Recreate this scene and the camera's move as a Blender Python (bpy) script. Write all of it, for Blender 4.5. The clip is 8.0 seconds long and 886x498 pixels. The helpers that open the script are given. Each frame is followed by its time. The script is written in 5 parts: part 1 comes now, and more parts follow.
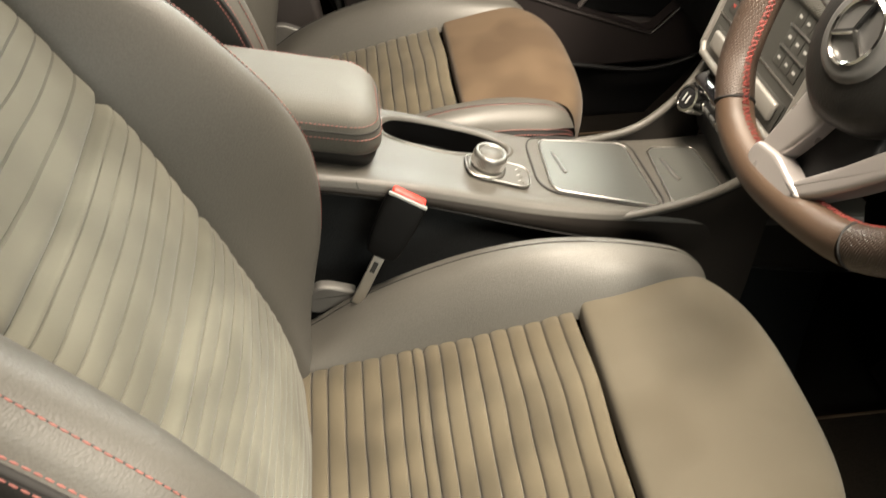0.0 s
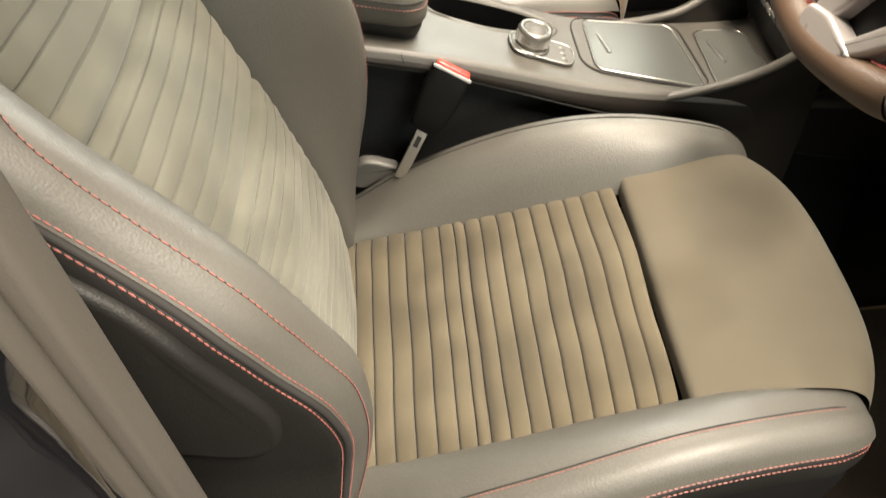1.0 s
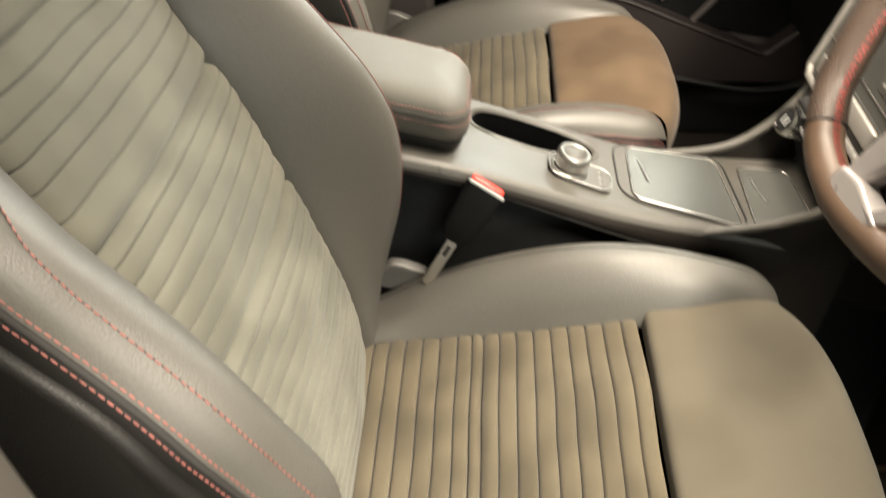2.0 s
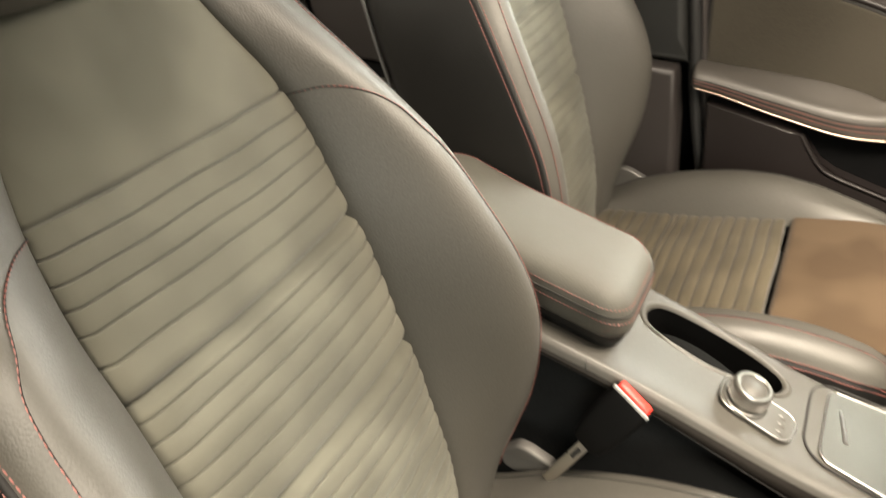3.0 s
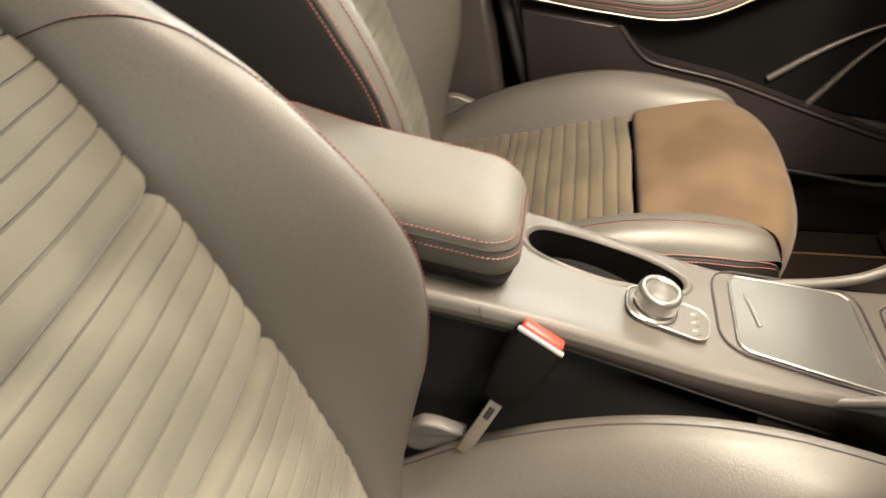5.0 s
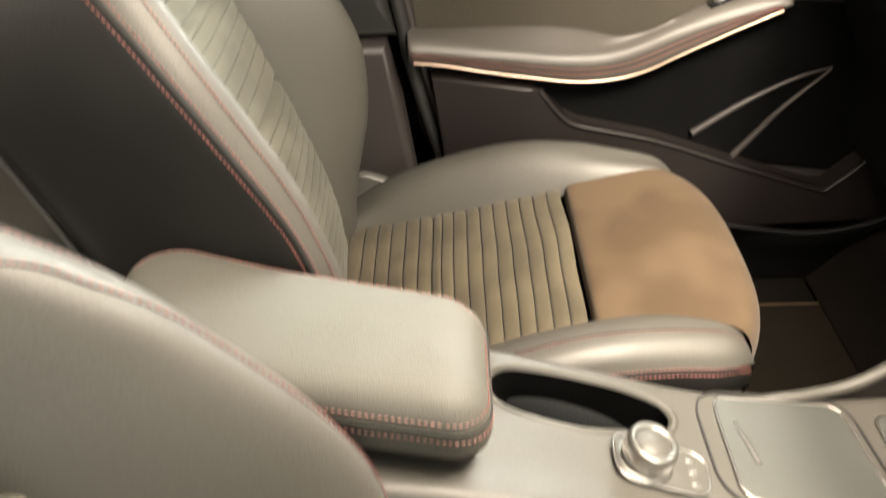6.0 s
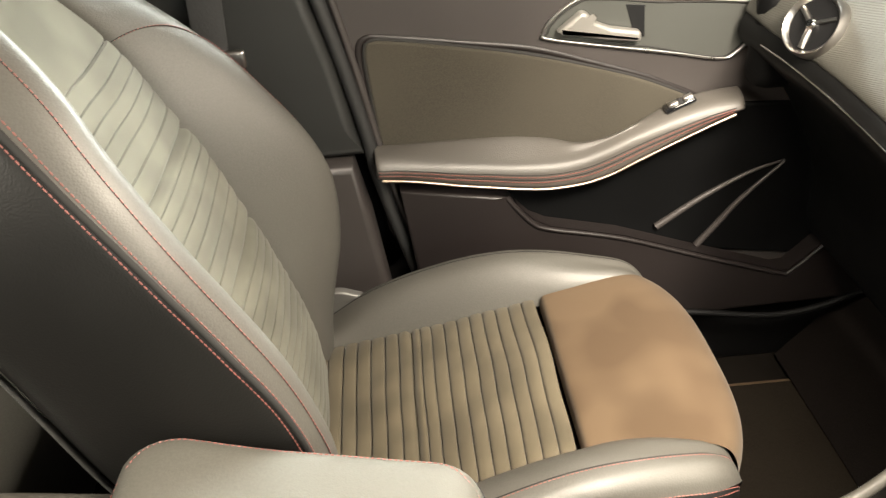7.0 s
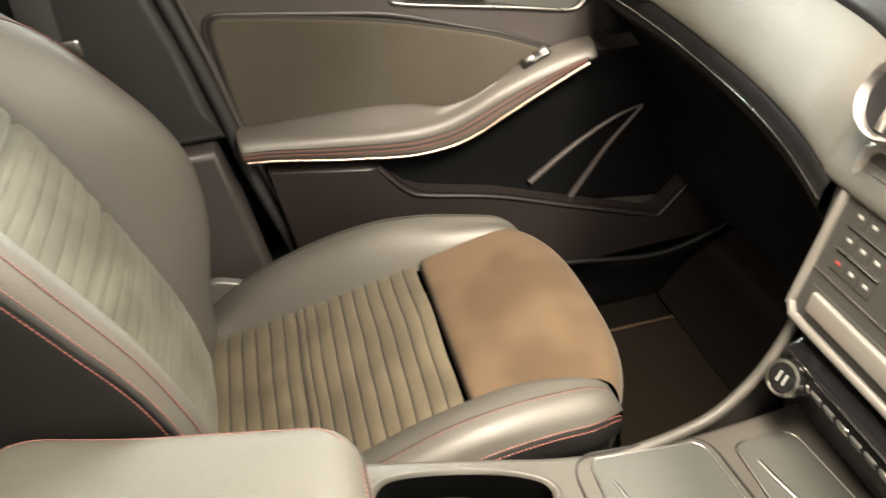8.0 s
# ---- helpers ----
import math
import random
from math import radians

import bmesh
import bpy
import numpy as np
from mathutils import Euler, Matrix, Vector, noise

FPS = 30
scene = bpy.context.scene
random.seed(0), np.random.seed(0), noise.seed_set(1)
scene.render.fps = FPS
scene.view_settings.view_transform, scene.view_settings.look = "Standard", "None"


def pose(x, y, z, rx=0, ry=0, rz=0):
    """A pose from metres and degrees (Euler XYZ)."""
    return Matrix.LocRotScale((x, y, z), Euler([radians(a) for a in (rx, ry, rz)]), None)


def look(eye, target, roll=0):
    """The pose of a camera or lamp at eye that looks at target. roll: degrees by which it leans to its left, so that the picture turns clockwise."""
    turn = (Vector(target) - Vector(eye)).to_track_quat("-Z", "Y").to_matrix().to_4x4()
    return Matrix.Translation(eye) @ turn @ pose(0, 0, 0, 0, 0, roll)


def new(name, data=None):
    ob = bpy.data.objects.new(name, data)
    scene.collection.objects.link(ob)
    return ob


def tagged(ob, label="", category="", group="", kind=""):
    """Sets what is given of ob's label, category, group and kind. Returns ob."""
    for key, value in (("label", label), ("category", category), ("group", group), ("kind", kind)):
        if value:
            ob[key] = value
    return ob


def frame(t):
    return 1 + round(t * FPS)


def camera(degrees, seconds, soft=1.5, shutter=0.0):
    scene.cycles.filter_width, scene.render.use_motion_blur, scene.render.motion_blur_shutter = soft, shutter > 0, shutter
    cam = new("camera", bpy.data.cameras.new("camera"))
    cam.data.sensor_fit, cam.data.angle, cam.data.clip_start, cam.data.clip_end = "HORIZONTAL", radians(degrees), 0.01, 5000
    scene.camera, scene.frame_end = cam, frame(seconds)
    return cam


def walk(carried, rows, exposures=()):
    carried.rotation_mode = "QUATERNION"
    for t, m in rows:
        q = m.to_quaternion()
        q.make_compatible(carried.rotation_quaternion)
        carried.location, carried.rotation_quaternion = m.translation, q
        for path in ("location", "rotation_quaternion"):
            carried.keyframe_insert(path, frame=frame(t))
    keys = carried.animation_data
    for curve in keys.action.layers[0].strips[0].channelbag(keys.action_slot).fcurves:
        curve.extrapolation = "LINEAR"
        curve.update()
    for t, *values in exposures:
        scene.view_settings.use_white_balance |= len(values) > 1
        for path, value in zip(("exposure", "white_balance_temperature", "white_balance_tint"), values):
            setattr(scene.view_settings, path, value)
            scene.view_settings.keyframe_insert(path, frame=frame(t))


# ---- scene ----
from mathutils.bvhtree import BVHTree

cam = camera(60.0, 8.0, 1.25, 0.5)
PATH = [
    (0, (0.072, -0.448, 1.077), (0.236, 0.994, -0.3), -0.5),
    (0.5, (0.055, -0.479, 1.067), (0.152, 0.9, -0.379), -1.5),
    (0.6, (0.047, -0.494, 1.064), (0.146, 0.875, -0.391), -1.0),
    (1, (0.054, -0.503, 1.053), (0.119, 0.797, -0.466), -2.0),
    (1.2, (0.056, -0.502, 1.05), (0.122, 0.779, -0.485), -1.9),
    (2.3, (0.126, -0.448, 1.09), (-0.122, 1.06, -0.2), 0.8),
    (2.5, (0.149, -0.418, 1.091), (-0.256, 1.09, -0.159), 0.7),
    (3, (0.198, -0.346, 1.109), (-0.551, 1.096, -0.058), -0.7),
    (3.5, (0.206, -0.318, 1.127), (-0.687, 1.105, 0.041), -2.3),
    (4, (0.215, -0.306, 1.129), (-0.675, 1.155, 0.093), -4.9),
    (4.5, (0.197, -0.318, 1.043), (-0.474, 1.192, -0.082), -6.9),
    (4.7, (0.17, -0.3, 1.008), (-0.342, 1.203, -0.209), -5.9),
    (5.8, (0.06, -0.1, 1.011), (0.015, 1.443, -0.26), -2.3),
    (6, (0.061, -0.067, 1.027), (0.028, 1.504, -0.211), -2.4),
    (6.5, (0.054, -0.007, 1.104), (0.073, 1.603, -0.083), -3.0),
    (7, (0.044, -0.008, 1.119), (0.119, 1.627, -0.031), -3.6),
    (7.5, (0.055, -0.022, 1.119), (0.24, 1.594, -0.045), -4.8),
    (8, (0.091, -0.029, 1.088), (0.39, 1.552, -0.1), -5.5),
]
walk(cam, [(t, look(eye, target, roll)) for t, eye, target, roll in PATH],
     [(0.0, -0.32, 6500, 10), (0.5, -0.22, 6500, 10), (1.2, -0.26, 6500, 10), (2.5, -0.30, 6450, 9), (3.0, -0.40, 6600, 10), (3.5, -0.32, 6700, 10), (4.0, -0.34, 6700, 10),
      (4.5, -0.22, 6900, 13), (6.0, -0.06, 6550, 10), (7.0, 0.06, 6350, 9), (8.0, -0.06, 6500, 10)])


# ---------------------------------------------------------------- light
world = bpy.data.worlds.new("night_hall")
scene.world = world
world.use_nodes = True
wn = world.node_tree.nodes
wn["Background"].inputs[0].default_value = (1.0, 0.88, 0.76, 1)
wn["Background"].inputs[1].default_value = 0.016


def area_lamp(name, eye, target, sx, sy, power, colour, spread=180):
    d = bpy.data.lights.new(name, "AREA")
    d.shape, d.size, d.size_y, d.energy, d.color = "RECTANGLE", sx, sy, power, colour
    d.spread = radians(spread)
    o = new(name, d)
    o.matrix_world = look(eye, target)
    return o


area_lamp("hall_light_front", (1.75, 0.85, 2.55), (0.0, 0.60, 0.55), 0.9, 0.9, 20, (1.0, 0.97, 0.86))
area_lamp("hall_light_side", (0.80, -1.12, 2.64), (0.0, -0.25, 0.6), 0.8, 0.4, 290, (1.0, 0.88, 0.72))
area_lamp("hall_panel_right", (1.1, -2.6, 1.6), (-0.1, 0.6, 0.65), 1.4, 0.8, 55, (0.99, 0.98, 0.86))
area_lamp("hall_panel_left", (1.15, 3.1, 1.9), (0.0, 0.6, 0.7), 2.2, 0.9, 210, (0.98, 1.0, 0.90))
area_lamp("dome_lamp", (0.38, 0.36, 1.232), (0.22, 0.58, 0.2), 0.40, 0.28, 22.0, (1.0, 0.86, 0.69), 152)
area_lamp("rear_dome_lamp", (-0.84, 0.06, 1.235), (-0.72, 0.55, 0.5), 0.10, 0.06, 14.0, (1.0, 0.90, 0.74))


# ---------------------------------------------------------------- materials
def mat(name, base, rough=0.5, metal=0.0, spots=0.0, spot_scale=6.0, grain=0.0, grain_scale=300.0, bump=0.0,
        bump_scale=400.0, bump_kind="noise", sheen=0.0, coat=0.0, second=None, spec=0.5, sharp=0.15):
    """A surface with two scales of colour variation and a fine relief, in metres of object space."""
    m = bpy.data.materials.new(name)
    m.use_nodes = True
    nt = m.node_tree
    n, link = nt.nodes, nt.links.new
    b = n["Principled BSDF"]
    b.inputs["Metallic"].default_value = metal
    b.inputs["Specular IOR Level"].default_value = spec
    b.inputs["Sheen Weight"].default_value = sheen
    b.inputs["Coat Weight"].default_value = coat
    co = n.new("ShaderNodeTexCoord").outputs["Object"]

    def noise_tex(scale, detail=3.0):
        t = n.new("ShaderNodeTexNoise")
        t.inputs["Scale"].default_value, t.inputs["Detail"].default_value = scale, detail
        link(co, t.inputs["Vector"])
        return t.outputs["Fac"]

    def mix(fac, a, c):
        x = n.new("ShaderNodeMix")
        x.data_type = "RGBA"
        link(fac, x.inputs[0])
        for sock, v in ((x.inputs[6], a), (x.inputs[7], c)):
            if isinstance(v, tuple):
                sock.default_value = (*v, 1)
            else:
                link(v, sock)
        return x.outputs[2]

    def ramp(fac, lo, hi):
        r = n.new("ShaderNodeMapRange")
        r.inputs["From Min"].default_value, r.inputs["From Max"].default_value = lo, hi
        link(fac, r.inputs["Value"])
        return r.outputs["Result"]

    dark = second or tuple(v * (1 - spots) for v in base)
    col = mix(ramp(noise_tex(spot_scale, 1.2), 0.5 - sharp, 0.5 + sharp), dark, base)
    if grain:
        g = noise_tex(grain_scale, 2.0)
        col = mix(ramp(g, 0.3, 0.7), col, tuple(min(1, v * (1 + grain)) for v in base))
    link(col, b.inputs["Base Color"])
    r = n.new("ShaderNodeMapRange")
    r.inputs["To Min"].default_value, r.inputs["To Max"].default_value = max(0.02, rough - 0.07), min(1, rough + 0.07)
    link(noise_tex(spot_scale * 2.3), r.inputs["Value"])
    link(r.outputs["Result"], b.inputs["Roughness"])
    if bump:
        if bump_kind == "pebble":
            t = n.new("ShaderNodeTexVoronoi")
            t.inputs["Scale"].default_value = bump_scale
            link(co, t.inputs["Vector"])
            h = t.outputs["Distance"]
        elif bump_kind == "dots":
            t = n.new("ShaderNodeTexVoronoi")
            t.inputs["Scale"].default_value, t.inputs["Randomness"].default_value = bump_scale, 0.1
            link(co, t.inputs["Vector"])
            h = ramp(t.outputs["Distance"], 0.15, 0.45)
        elif bump_kind == "weave":
            t = n.new("ShaderNodeTexWave")
            t.wave_type, t.bands_direction = "BANDS", "DIAGONAL"
            t.inputs["Scale"].default_value, t.inputs["Distortion"].default_value = bump_scale, 0.3
            link(co, t.inputs["Vector"])
            h = t.outputs["Fac"]
        else:
            h = noise_tex(bump_scale, 4.0)
        bp = n.new("ShaderNodeBump")
        bp.inputs["Strength"].default_value, bp.inputs["Distance"].default_value = bump, 0.001
        bp.invert = bump_kind == "pebble"
        link(h, bp.inputs["Height"])
        link(bp.outputs["Normal"], b.inputs["Normal"])
    return m


LEATHER = mat("leather", (0.070, 0.066, 0.057), 0.52, spec=0.75, spots=0.12, spot_scale=9, grain=0.10, grain_scale=420, bump=0.16, bump_scale=500, bump_kind="pebble")
ARM_LEATHER = mat("armrest_leather", (0.086, 0.083, 0.071), 0.62, spec=0.42, spots=0.10, spot_scale=9, grain=0.06, grain_scale=420, bump=0.14, bump_scale=620, bump_kind="pebble")
LEATHER_DOOR = mat("door_leather", (0.082, 0.074, 0.065), 0.50, spec=0.8, spots=0.12, spot_scale=9, bump=0.26, bump_scale=560, bump_kind="pebble")
# Dark leather, taken nearer black to stand for shade on the seat flanks.
LEATHER_DARK_SHADED = mat("leather_dark_shaded", (0.0118, 0.0114, 0.0106), 0.48, spec=0.34, spots=0.15, spot_scale=8, bump=0.17, bump_scale=500, bump_kind="pebble")
# Both wheel leathers are browned to stand for warm light on the rim.
WHEEL_LEATHER_WARM_LIT = mat("wheel_leather_warm_lit", (0.085, 0.053, 0.033), 0.48, spec=0.45, spots=0.2, spot_scale=14, bump=0.15, bump_scale=900, bump_kind="pebble")
PERFORATED = mat("perforated_leather", (0.046, 0.030, 0.021), 0.46, spots=0.2, spot_scale=20, bump=0.55, bump_scale=420, bump_kind="dots")
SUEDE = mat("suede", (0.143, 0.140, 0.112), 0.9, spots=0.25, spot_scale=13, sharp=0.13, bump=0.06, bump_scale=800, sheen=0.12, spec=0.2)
# The backrest's suede again, browned and darkened to stand for warmer light.
SUEDE_WARM_LIGHT = mat("seat_suede_warm_light", (0.101, 0.085, 0.057), 0.9, spots=0.27, spot_scale=15, sharp=0.13, bump=0.06, bump_scale=800, sheen=0.12, spec=0.2)
# One pad suede in two tones: olive for cooler light, brown for warmer.
SUEDE_OLIVE = mat("suede_pad_olive", (0.094, 0.082, 0.060), 0.9, second=(0.076, 0.065, 0.046), spot_scale=9, sharp=0.09, bump=0.06, bump_scale=800, sheen=0.08, spec=0.2)
SUEDE_PAD = mat("suede_pad", (0.090, 0.061, 0.036), 0.9, second=(0.066, 0.043, 0.0245), spot_scale=10, sharp=0.08, bump=0.06, bump_scale=800, sheen=0.08, spec=0.2)
SUEDE_DOOR = mat("suede_door", (0.052, 0.046, 0.035), 0.9, spots=0.30, spot_scale=7, grain=0.10, grain_scale=600, bump=0.10, bump_scale=800, sheen=0.15, spec=0.2)
SEAM = mat("seam_black", (0.015, 0.014, 0.013), 0.8)
THREAD = mat("red_thread", (0.27, 0.100, 0.085), 0.55, spots=0.25, spot_scale=60)
WHEEL_THREAD = mat("dark_red_thread", (0.24, 0.040, 0.032), 0.55, spots=0.3, spot_scale=80)
STACK_GREY = mat("stack_grey", (0.050, 0.050, 0.046), 0.38, spots=0.10, spot_scale=9, bump=0.1, bump_scale=900)
PLASTIC = mat("soft_plastic", (0.064, 0.060, 0.052), 0.44, spec=0.5, spots=0.10, spot_scale=8, grain=0.08, grain_scale=500, bump=0.18, bump_scale=900)
# Console plastic, darkened to stand for shade down the console's sides.
CONSOLE_SHADED = mat("console_shaded_plastic", (0.022, 0.019, 0.0165), 0.5, spec=0.3, spots=0.12, spot_scale=8, bump=0.18, bump_scale=900)
CONSOLE_SIDE_PALE = mat("pillar_plastic", (0.070, 0.063, 0.055), 0.45, spots=0.12, spot_scale=8, bump=0.18, bump_scale=900)
CARPET_DARK = mat("dark_carpet", (0.010, 0.008, 0.007), 0.95, spots=0.3, spot_scale=12, grain=0.5, grain_scale=500, bump=1.0, bump_scale=500, spec=0.1)
CONSOLE_CARPET = mat("console_carpet", (0.0135, 0.0145, 0.0150), 0.92, spots=0.25, spot_scale=12, grain=0.3, grain_scale=500, bump=0.6, bump_scale=500, spec=0.12)
# Door plastic, darkened to stand for the dashboard's shadow low on the door.
DOOR_DARKENED = mat("door_plastic_darkened", (0.015, 0.0118, 0.0114), 0.45, spots=0.12, spot_scale=7, bump=0.2, bump_scale=900)
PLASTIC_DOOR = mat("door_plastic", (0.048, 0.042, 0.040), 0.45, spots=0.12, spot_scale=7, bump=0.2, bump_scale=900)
PILLAR = mat("pillar_trim", (0.021, 0.0215, 0.0205), 0.5, spots=0.15, spot_scale=7, bump=0.2, bump_scale=900)
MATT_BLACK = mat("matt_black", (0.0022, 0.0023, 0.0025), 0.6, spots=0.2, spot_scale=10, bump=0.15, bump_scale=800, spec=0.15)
GLOVE_PLASTIC = mat("glovebox_plastic", (0.0050, 0.0050, 0.0050), 0.50, spots=0.15, spot_scale=9, bump=0.2, bump_scale=800, spec=0.2)
SPOKE = mat("spoke_silver", (0.38, 0.355, 0.345), 0.30, metal=0.45, spots=0.02, spot_scale=20)
PLASTIC_BLACK = mat("black_plastic", (0.007, 0.007, 0.0075), 0.55, spots=0.2, spot_scale=10, bump=0.15, bump_scale=800, spec=0.25)
GLOSS_BLACK = mat("gloss_black", (0.008, 0.008, 0.009), 0.06, coat=1.0)
KNOB = mat("knob_metal", (0.20, 0.195, 0.18), 0.30, metal=0.75, spots=0.06, spot_scale=20)
PALE_SATIN = mat("pale_satin", (0.34, 0.325, 0.30), 0.36, metal=0.55, spots=0.05, spot_scale=20)
LID = mat("brushed_lid", (0.098, 0.100, 0.092), 0.34, metal=0.4, spots=0.08, spot_scale=5, grain=0.06, grain_scale=800, bump=0.05, bump_scale=1200)
CHROME = mat("chrome", (0.82, 0.81, 0.79), 0.14, metal=1.0, spots=0.05, spot_scale=30)
# Chrome of the door strip, tinted copper to stand for a warm reflection.
WARM_REFLECTION = mat("warm_reflection_metal", (0.55, 0.42, 0.34), 0.40, metal=1.0, spots=0.06, spot_scale=20)
SATIN = mat("satin_silver", (0.52, 0.50, 0.475), 0.30, metal=1.0, spots=0.06, spot_scale=20)
BRACKET = mat("bracket_grey", (0.16, 0.155, 0.145), 0.48, metal=0.5, spots=0.1, spot_scale=20)
TRIM = mat("weave_trim", (0.068, 0.066, 0.057), 0.52, spots=0.06, spot_scale=5, bump=0.5, bump_scale=150, bump_kind="weave")
CARPET = mat("carpet", (0.0095, 0.0078, 0.0062), 0.95, spots=0.3, spot_scale=12, grain=0.5, grain_scale=500, bump=1.0, bump_scale=500, spec=0.1)
MAT_CLOTH = mat("mat_cloth", (0.015, 0.012, 0.0088), 0.95, spots=0.2, spot_scale=10, grain=0.4, grain_scale=500, bump=1.0, bump_scale=500, spec=0.1)
RUBBER = mat("seal_rubber", (0.022, 0.022, 0.022), 0.55)
LINER = mat("headliner", (0.30, 0.29, 0.27), 0.95, spots=0.05, bump=0.3, bump_scale=700)
BELT = mat("belt_web", (0.030, 0.030, 0.030), 0.7, bump=0.5, bump_scale=300)
DULL_RED = mat("dull_red_mark", (0.30, 0.05, 0.04), 0.45)
RED = mat("red_plastic", (0.80, 0.045, 0.030), 0.35, spots=0.05)
# Black taken far down to stand for the deep shade inside the well.
WELL = mat("well_black_shade", (0.0012, 0.0012, 0.0012), 0.7, spec=0.1)
WHITE_MARK = mat("white_mark", (0.34, 0.34, 0.33), 0.5)
BUTTON = mat("button_grey", (0.10, 0.10, 0.098), 0.35, spots=0.06)
PAINT = mat("black_paint", (0.006, 0.006, 0.007), 0.05, coat=1.0)
CONCRETE = mat("hall_floor", (0.035, 0.033, 0.032), 0.5, spots=0.25, spot_scale=2, bump=0.2, bump_scale=60)
GLASS = bpy.data.materials.new("window_glass")
GLASS.use_nodes = True
_b = GLASS.node_tree.nodes["Principled BSDF"]
_b.inputs["Base Color"].default_value = (0.93, 0.96, 0.95, 1)
_b.inputs["Roughness"].default_value = 0.02
_b.inputs["Transmission Weight"].default_value = 1.0
_b.inputs["IOR"].default_value = 1.05


# ---------------------------------------------------------------- mesh tools
def V(*p):
    return np.array(p, float)


def spline(pts, n, closed=False):
    """n points along a smooth curve through pts."""
    p = np.array(pts, float)
    k = len(p)
    if closed:
        q = np.vstack([p[-1], p, p[0], p[1]])
        seg = k
    else:
        q = np.vstack([2 * p[0] - p[1], p, 2 * p[-1] - p[-2]])
        seg = k - 1
    t = np.linspace(0, seg, n + 1 if closed else n)
    if closed:
        t = t[:-1]
    i = np.minimum(t.astype(int), seg - 1)
    f = (t - i)[:, None]
    a, b, c, d = q[i], q[i + 1], q[i + 2], q[i + 3]
    return 0.5 * (2 * b + (c - a) * f + (2 * a - 5 * b + 4 * c - d) * f**2 + (3 * b - a - 3 * c + d) * f**3)


def even(pts, n, closed=False):
    """The same curve, at n points of equal spacing."""
    p = spline(pts, max(200, n * 6), closed)
    if closed:
        p = np.vstack([p, p[0]])
    s = np.r_[0, np.cumsum(np.linalg.norm(np.diff(p, axis=0), axis=1))]
    at = np.linspace(0, s[-1], n + 1 if closed else n)
    if closed:
        at = at[:-1]
    return np.stack([np.interp(at, s, p[:, k]) for k in range(3)], 1)


def table(*rows):
    """A smooth function through (argument, value) rows."""
    xs, ys = np.array([r[0] for r in rows], float), np.array([r[1] for r in rows], float)
    slope = np.gradient(ys, xs)

    def value(v):
        v = min(max(v, xs[0]), xs[-1])
        i = min(int(np.searchsorted(xs, v, "right")) - 1, len(xs) - 2)
        h = xs[i + 1] - xs[i]
        f = (v - xs[i]) / h
        return ((1 + 2 * f) * (1 - f) ** 2 * ys[i] + f * (1 - f) ** 2 * h * slope[i]
                + f * f * (3 - 2 * f) * ys[i + 1] + f * f * (f - 1) * h * slope[i + 1])
    return value


def grid_mesh(points, closed=False, caps=False):
    """points: rows x columns x 3."""
    p = np.array(points, float)
    r, c = p.shape[:2]
    verts = p.reshape(-1, 3).tolist()
    faces = []
    for i in range(r - 1):
        for j in range(c if closed else c - 1):
            k = (j + 1) % c
            faces.append((i * c + j, i * c + k, (i + 1) * c + k, (i + 1) * c + j))
    if caps and closed:
        faces.append(tuple(range(c - 1, -1, -1)))
        faces.append(tuple((r - 1) * c + j for j in range(c)))
    return verts, faces


def skin(rows, nu, nv, closed=False, caps=False):
    """A smooth sheet or tube through rows of control points."""
    a = np.array([spline(r, nv, closed) for r in rows])
    b = np.array([spline(a[:, j], nu) for j in range(a.shape[1])])
    return grid_mesh(b.transpose(1, 0, 2), closed, caps)


def tube(pts, r, seg=6, closed=False, n=None, flat=1.0):
    """A round (or flattened) bar along a smooth curve."""
    p = even(pts, n or max(8, len(pts) * 6), closed)
    k = len(p)
    thick = np.interp(np.linspace(0, 1, k), np.linspace(0, 1, len(r)), r) if isinstance(r, tuple) else [r] * k
    rows, side = [], None
    for i in range(k):
        d = p[(i + 1) % k] - p[i - 1] if closed else p[min(i + 1, k - 1)] - p[max(i - 1, 0)]
        d = d / (np.linalg.norm(d) + 1e-9)
        if side is None or flat != 1.0:
            side = np.cross(d, V(0, 0, 1)) if abs(d[2]) < 0.95 else np.cross(d, V(0, 1, 0))
        else:
            side = side - d * (side @ d)
        side /= np.linalg.norm(side)
        up = np.cross(side, d)
        rows.append([p[i] + thick[i] * (math.cos(a) * side + flat * math.sin(a) * up) for a in np.linspace(0, 2 * math.pi, seg, endpoint=False)])
    if closed:
        rows.append(rows[0])
    return grid_mesh(rows, True, not closed)


def stitches(pts, length=0.0055, gap=0.0025, r=0.0011, lift=(0, 0, 0)):
    """Short threads laid end to end along a curve."""
    p = spline(pts, 600) + np.array(lift)
    s = np.r_[0, np.cumsum(np.linalg.norm(np.diff(p, axis=0), axis=1))]
    verts, faces = [], []
    at = 0.0
    while at + length < s[-1]:
        a, m, b = (V(*[np.interp(at + f * length, s, p[:, k]) for k in range(3)]) for f in (0, 0.5, 1))
        d = (b - a) / np.linalg.norm(b - a)
        side = np.cross(d, V(0.3, 0.5, 0.8))
        side /= np.linalg.norm(side)
        up = np.cross(side, d)
        base = len(verts)
        for q, f in ((a, 0.55), (m, 1.15), (b, 0.55)):
            verts += [(q + r * f * (math.cos(t) * side + math.sin(t) * up)).tolist() for t in (0, 1.57, 3.14, 4.71)]
        for i in (0, 4):
            for j in range(4):
                k = (j + 1) % 4
                faces.append((base + i + j, base + i + k, base + i + 4 + k, base + i + 4 + j))
        faces += [(base + 3, base + 2, base + 1, base), (base + 8, base + 9, base + 10, base + 11)]
        at += length + gap
    return verts, faces


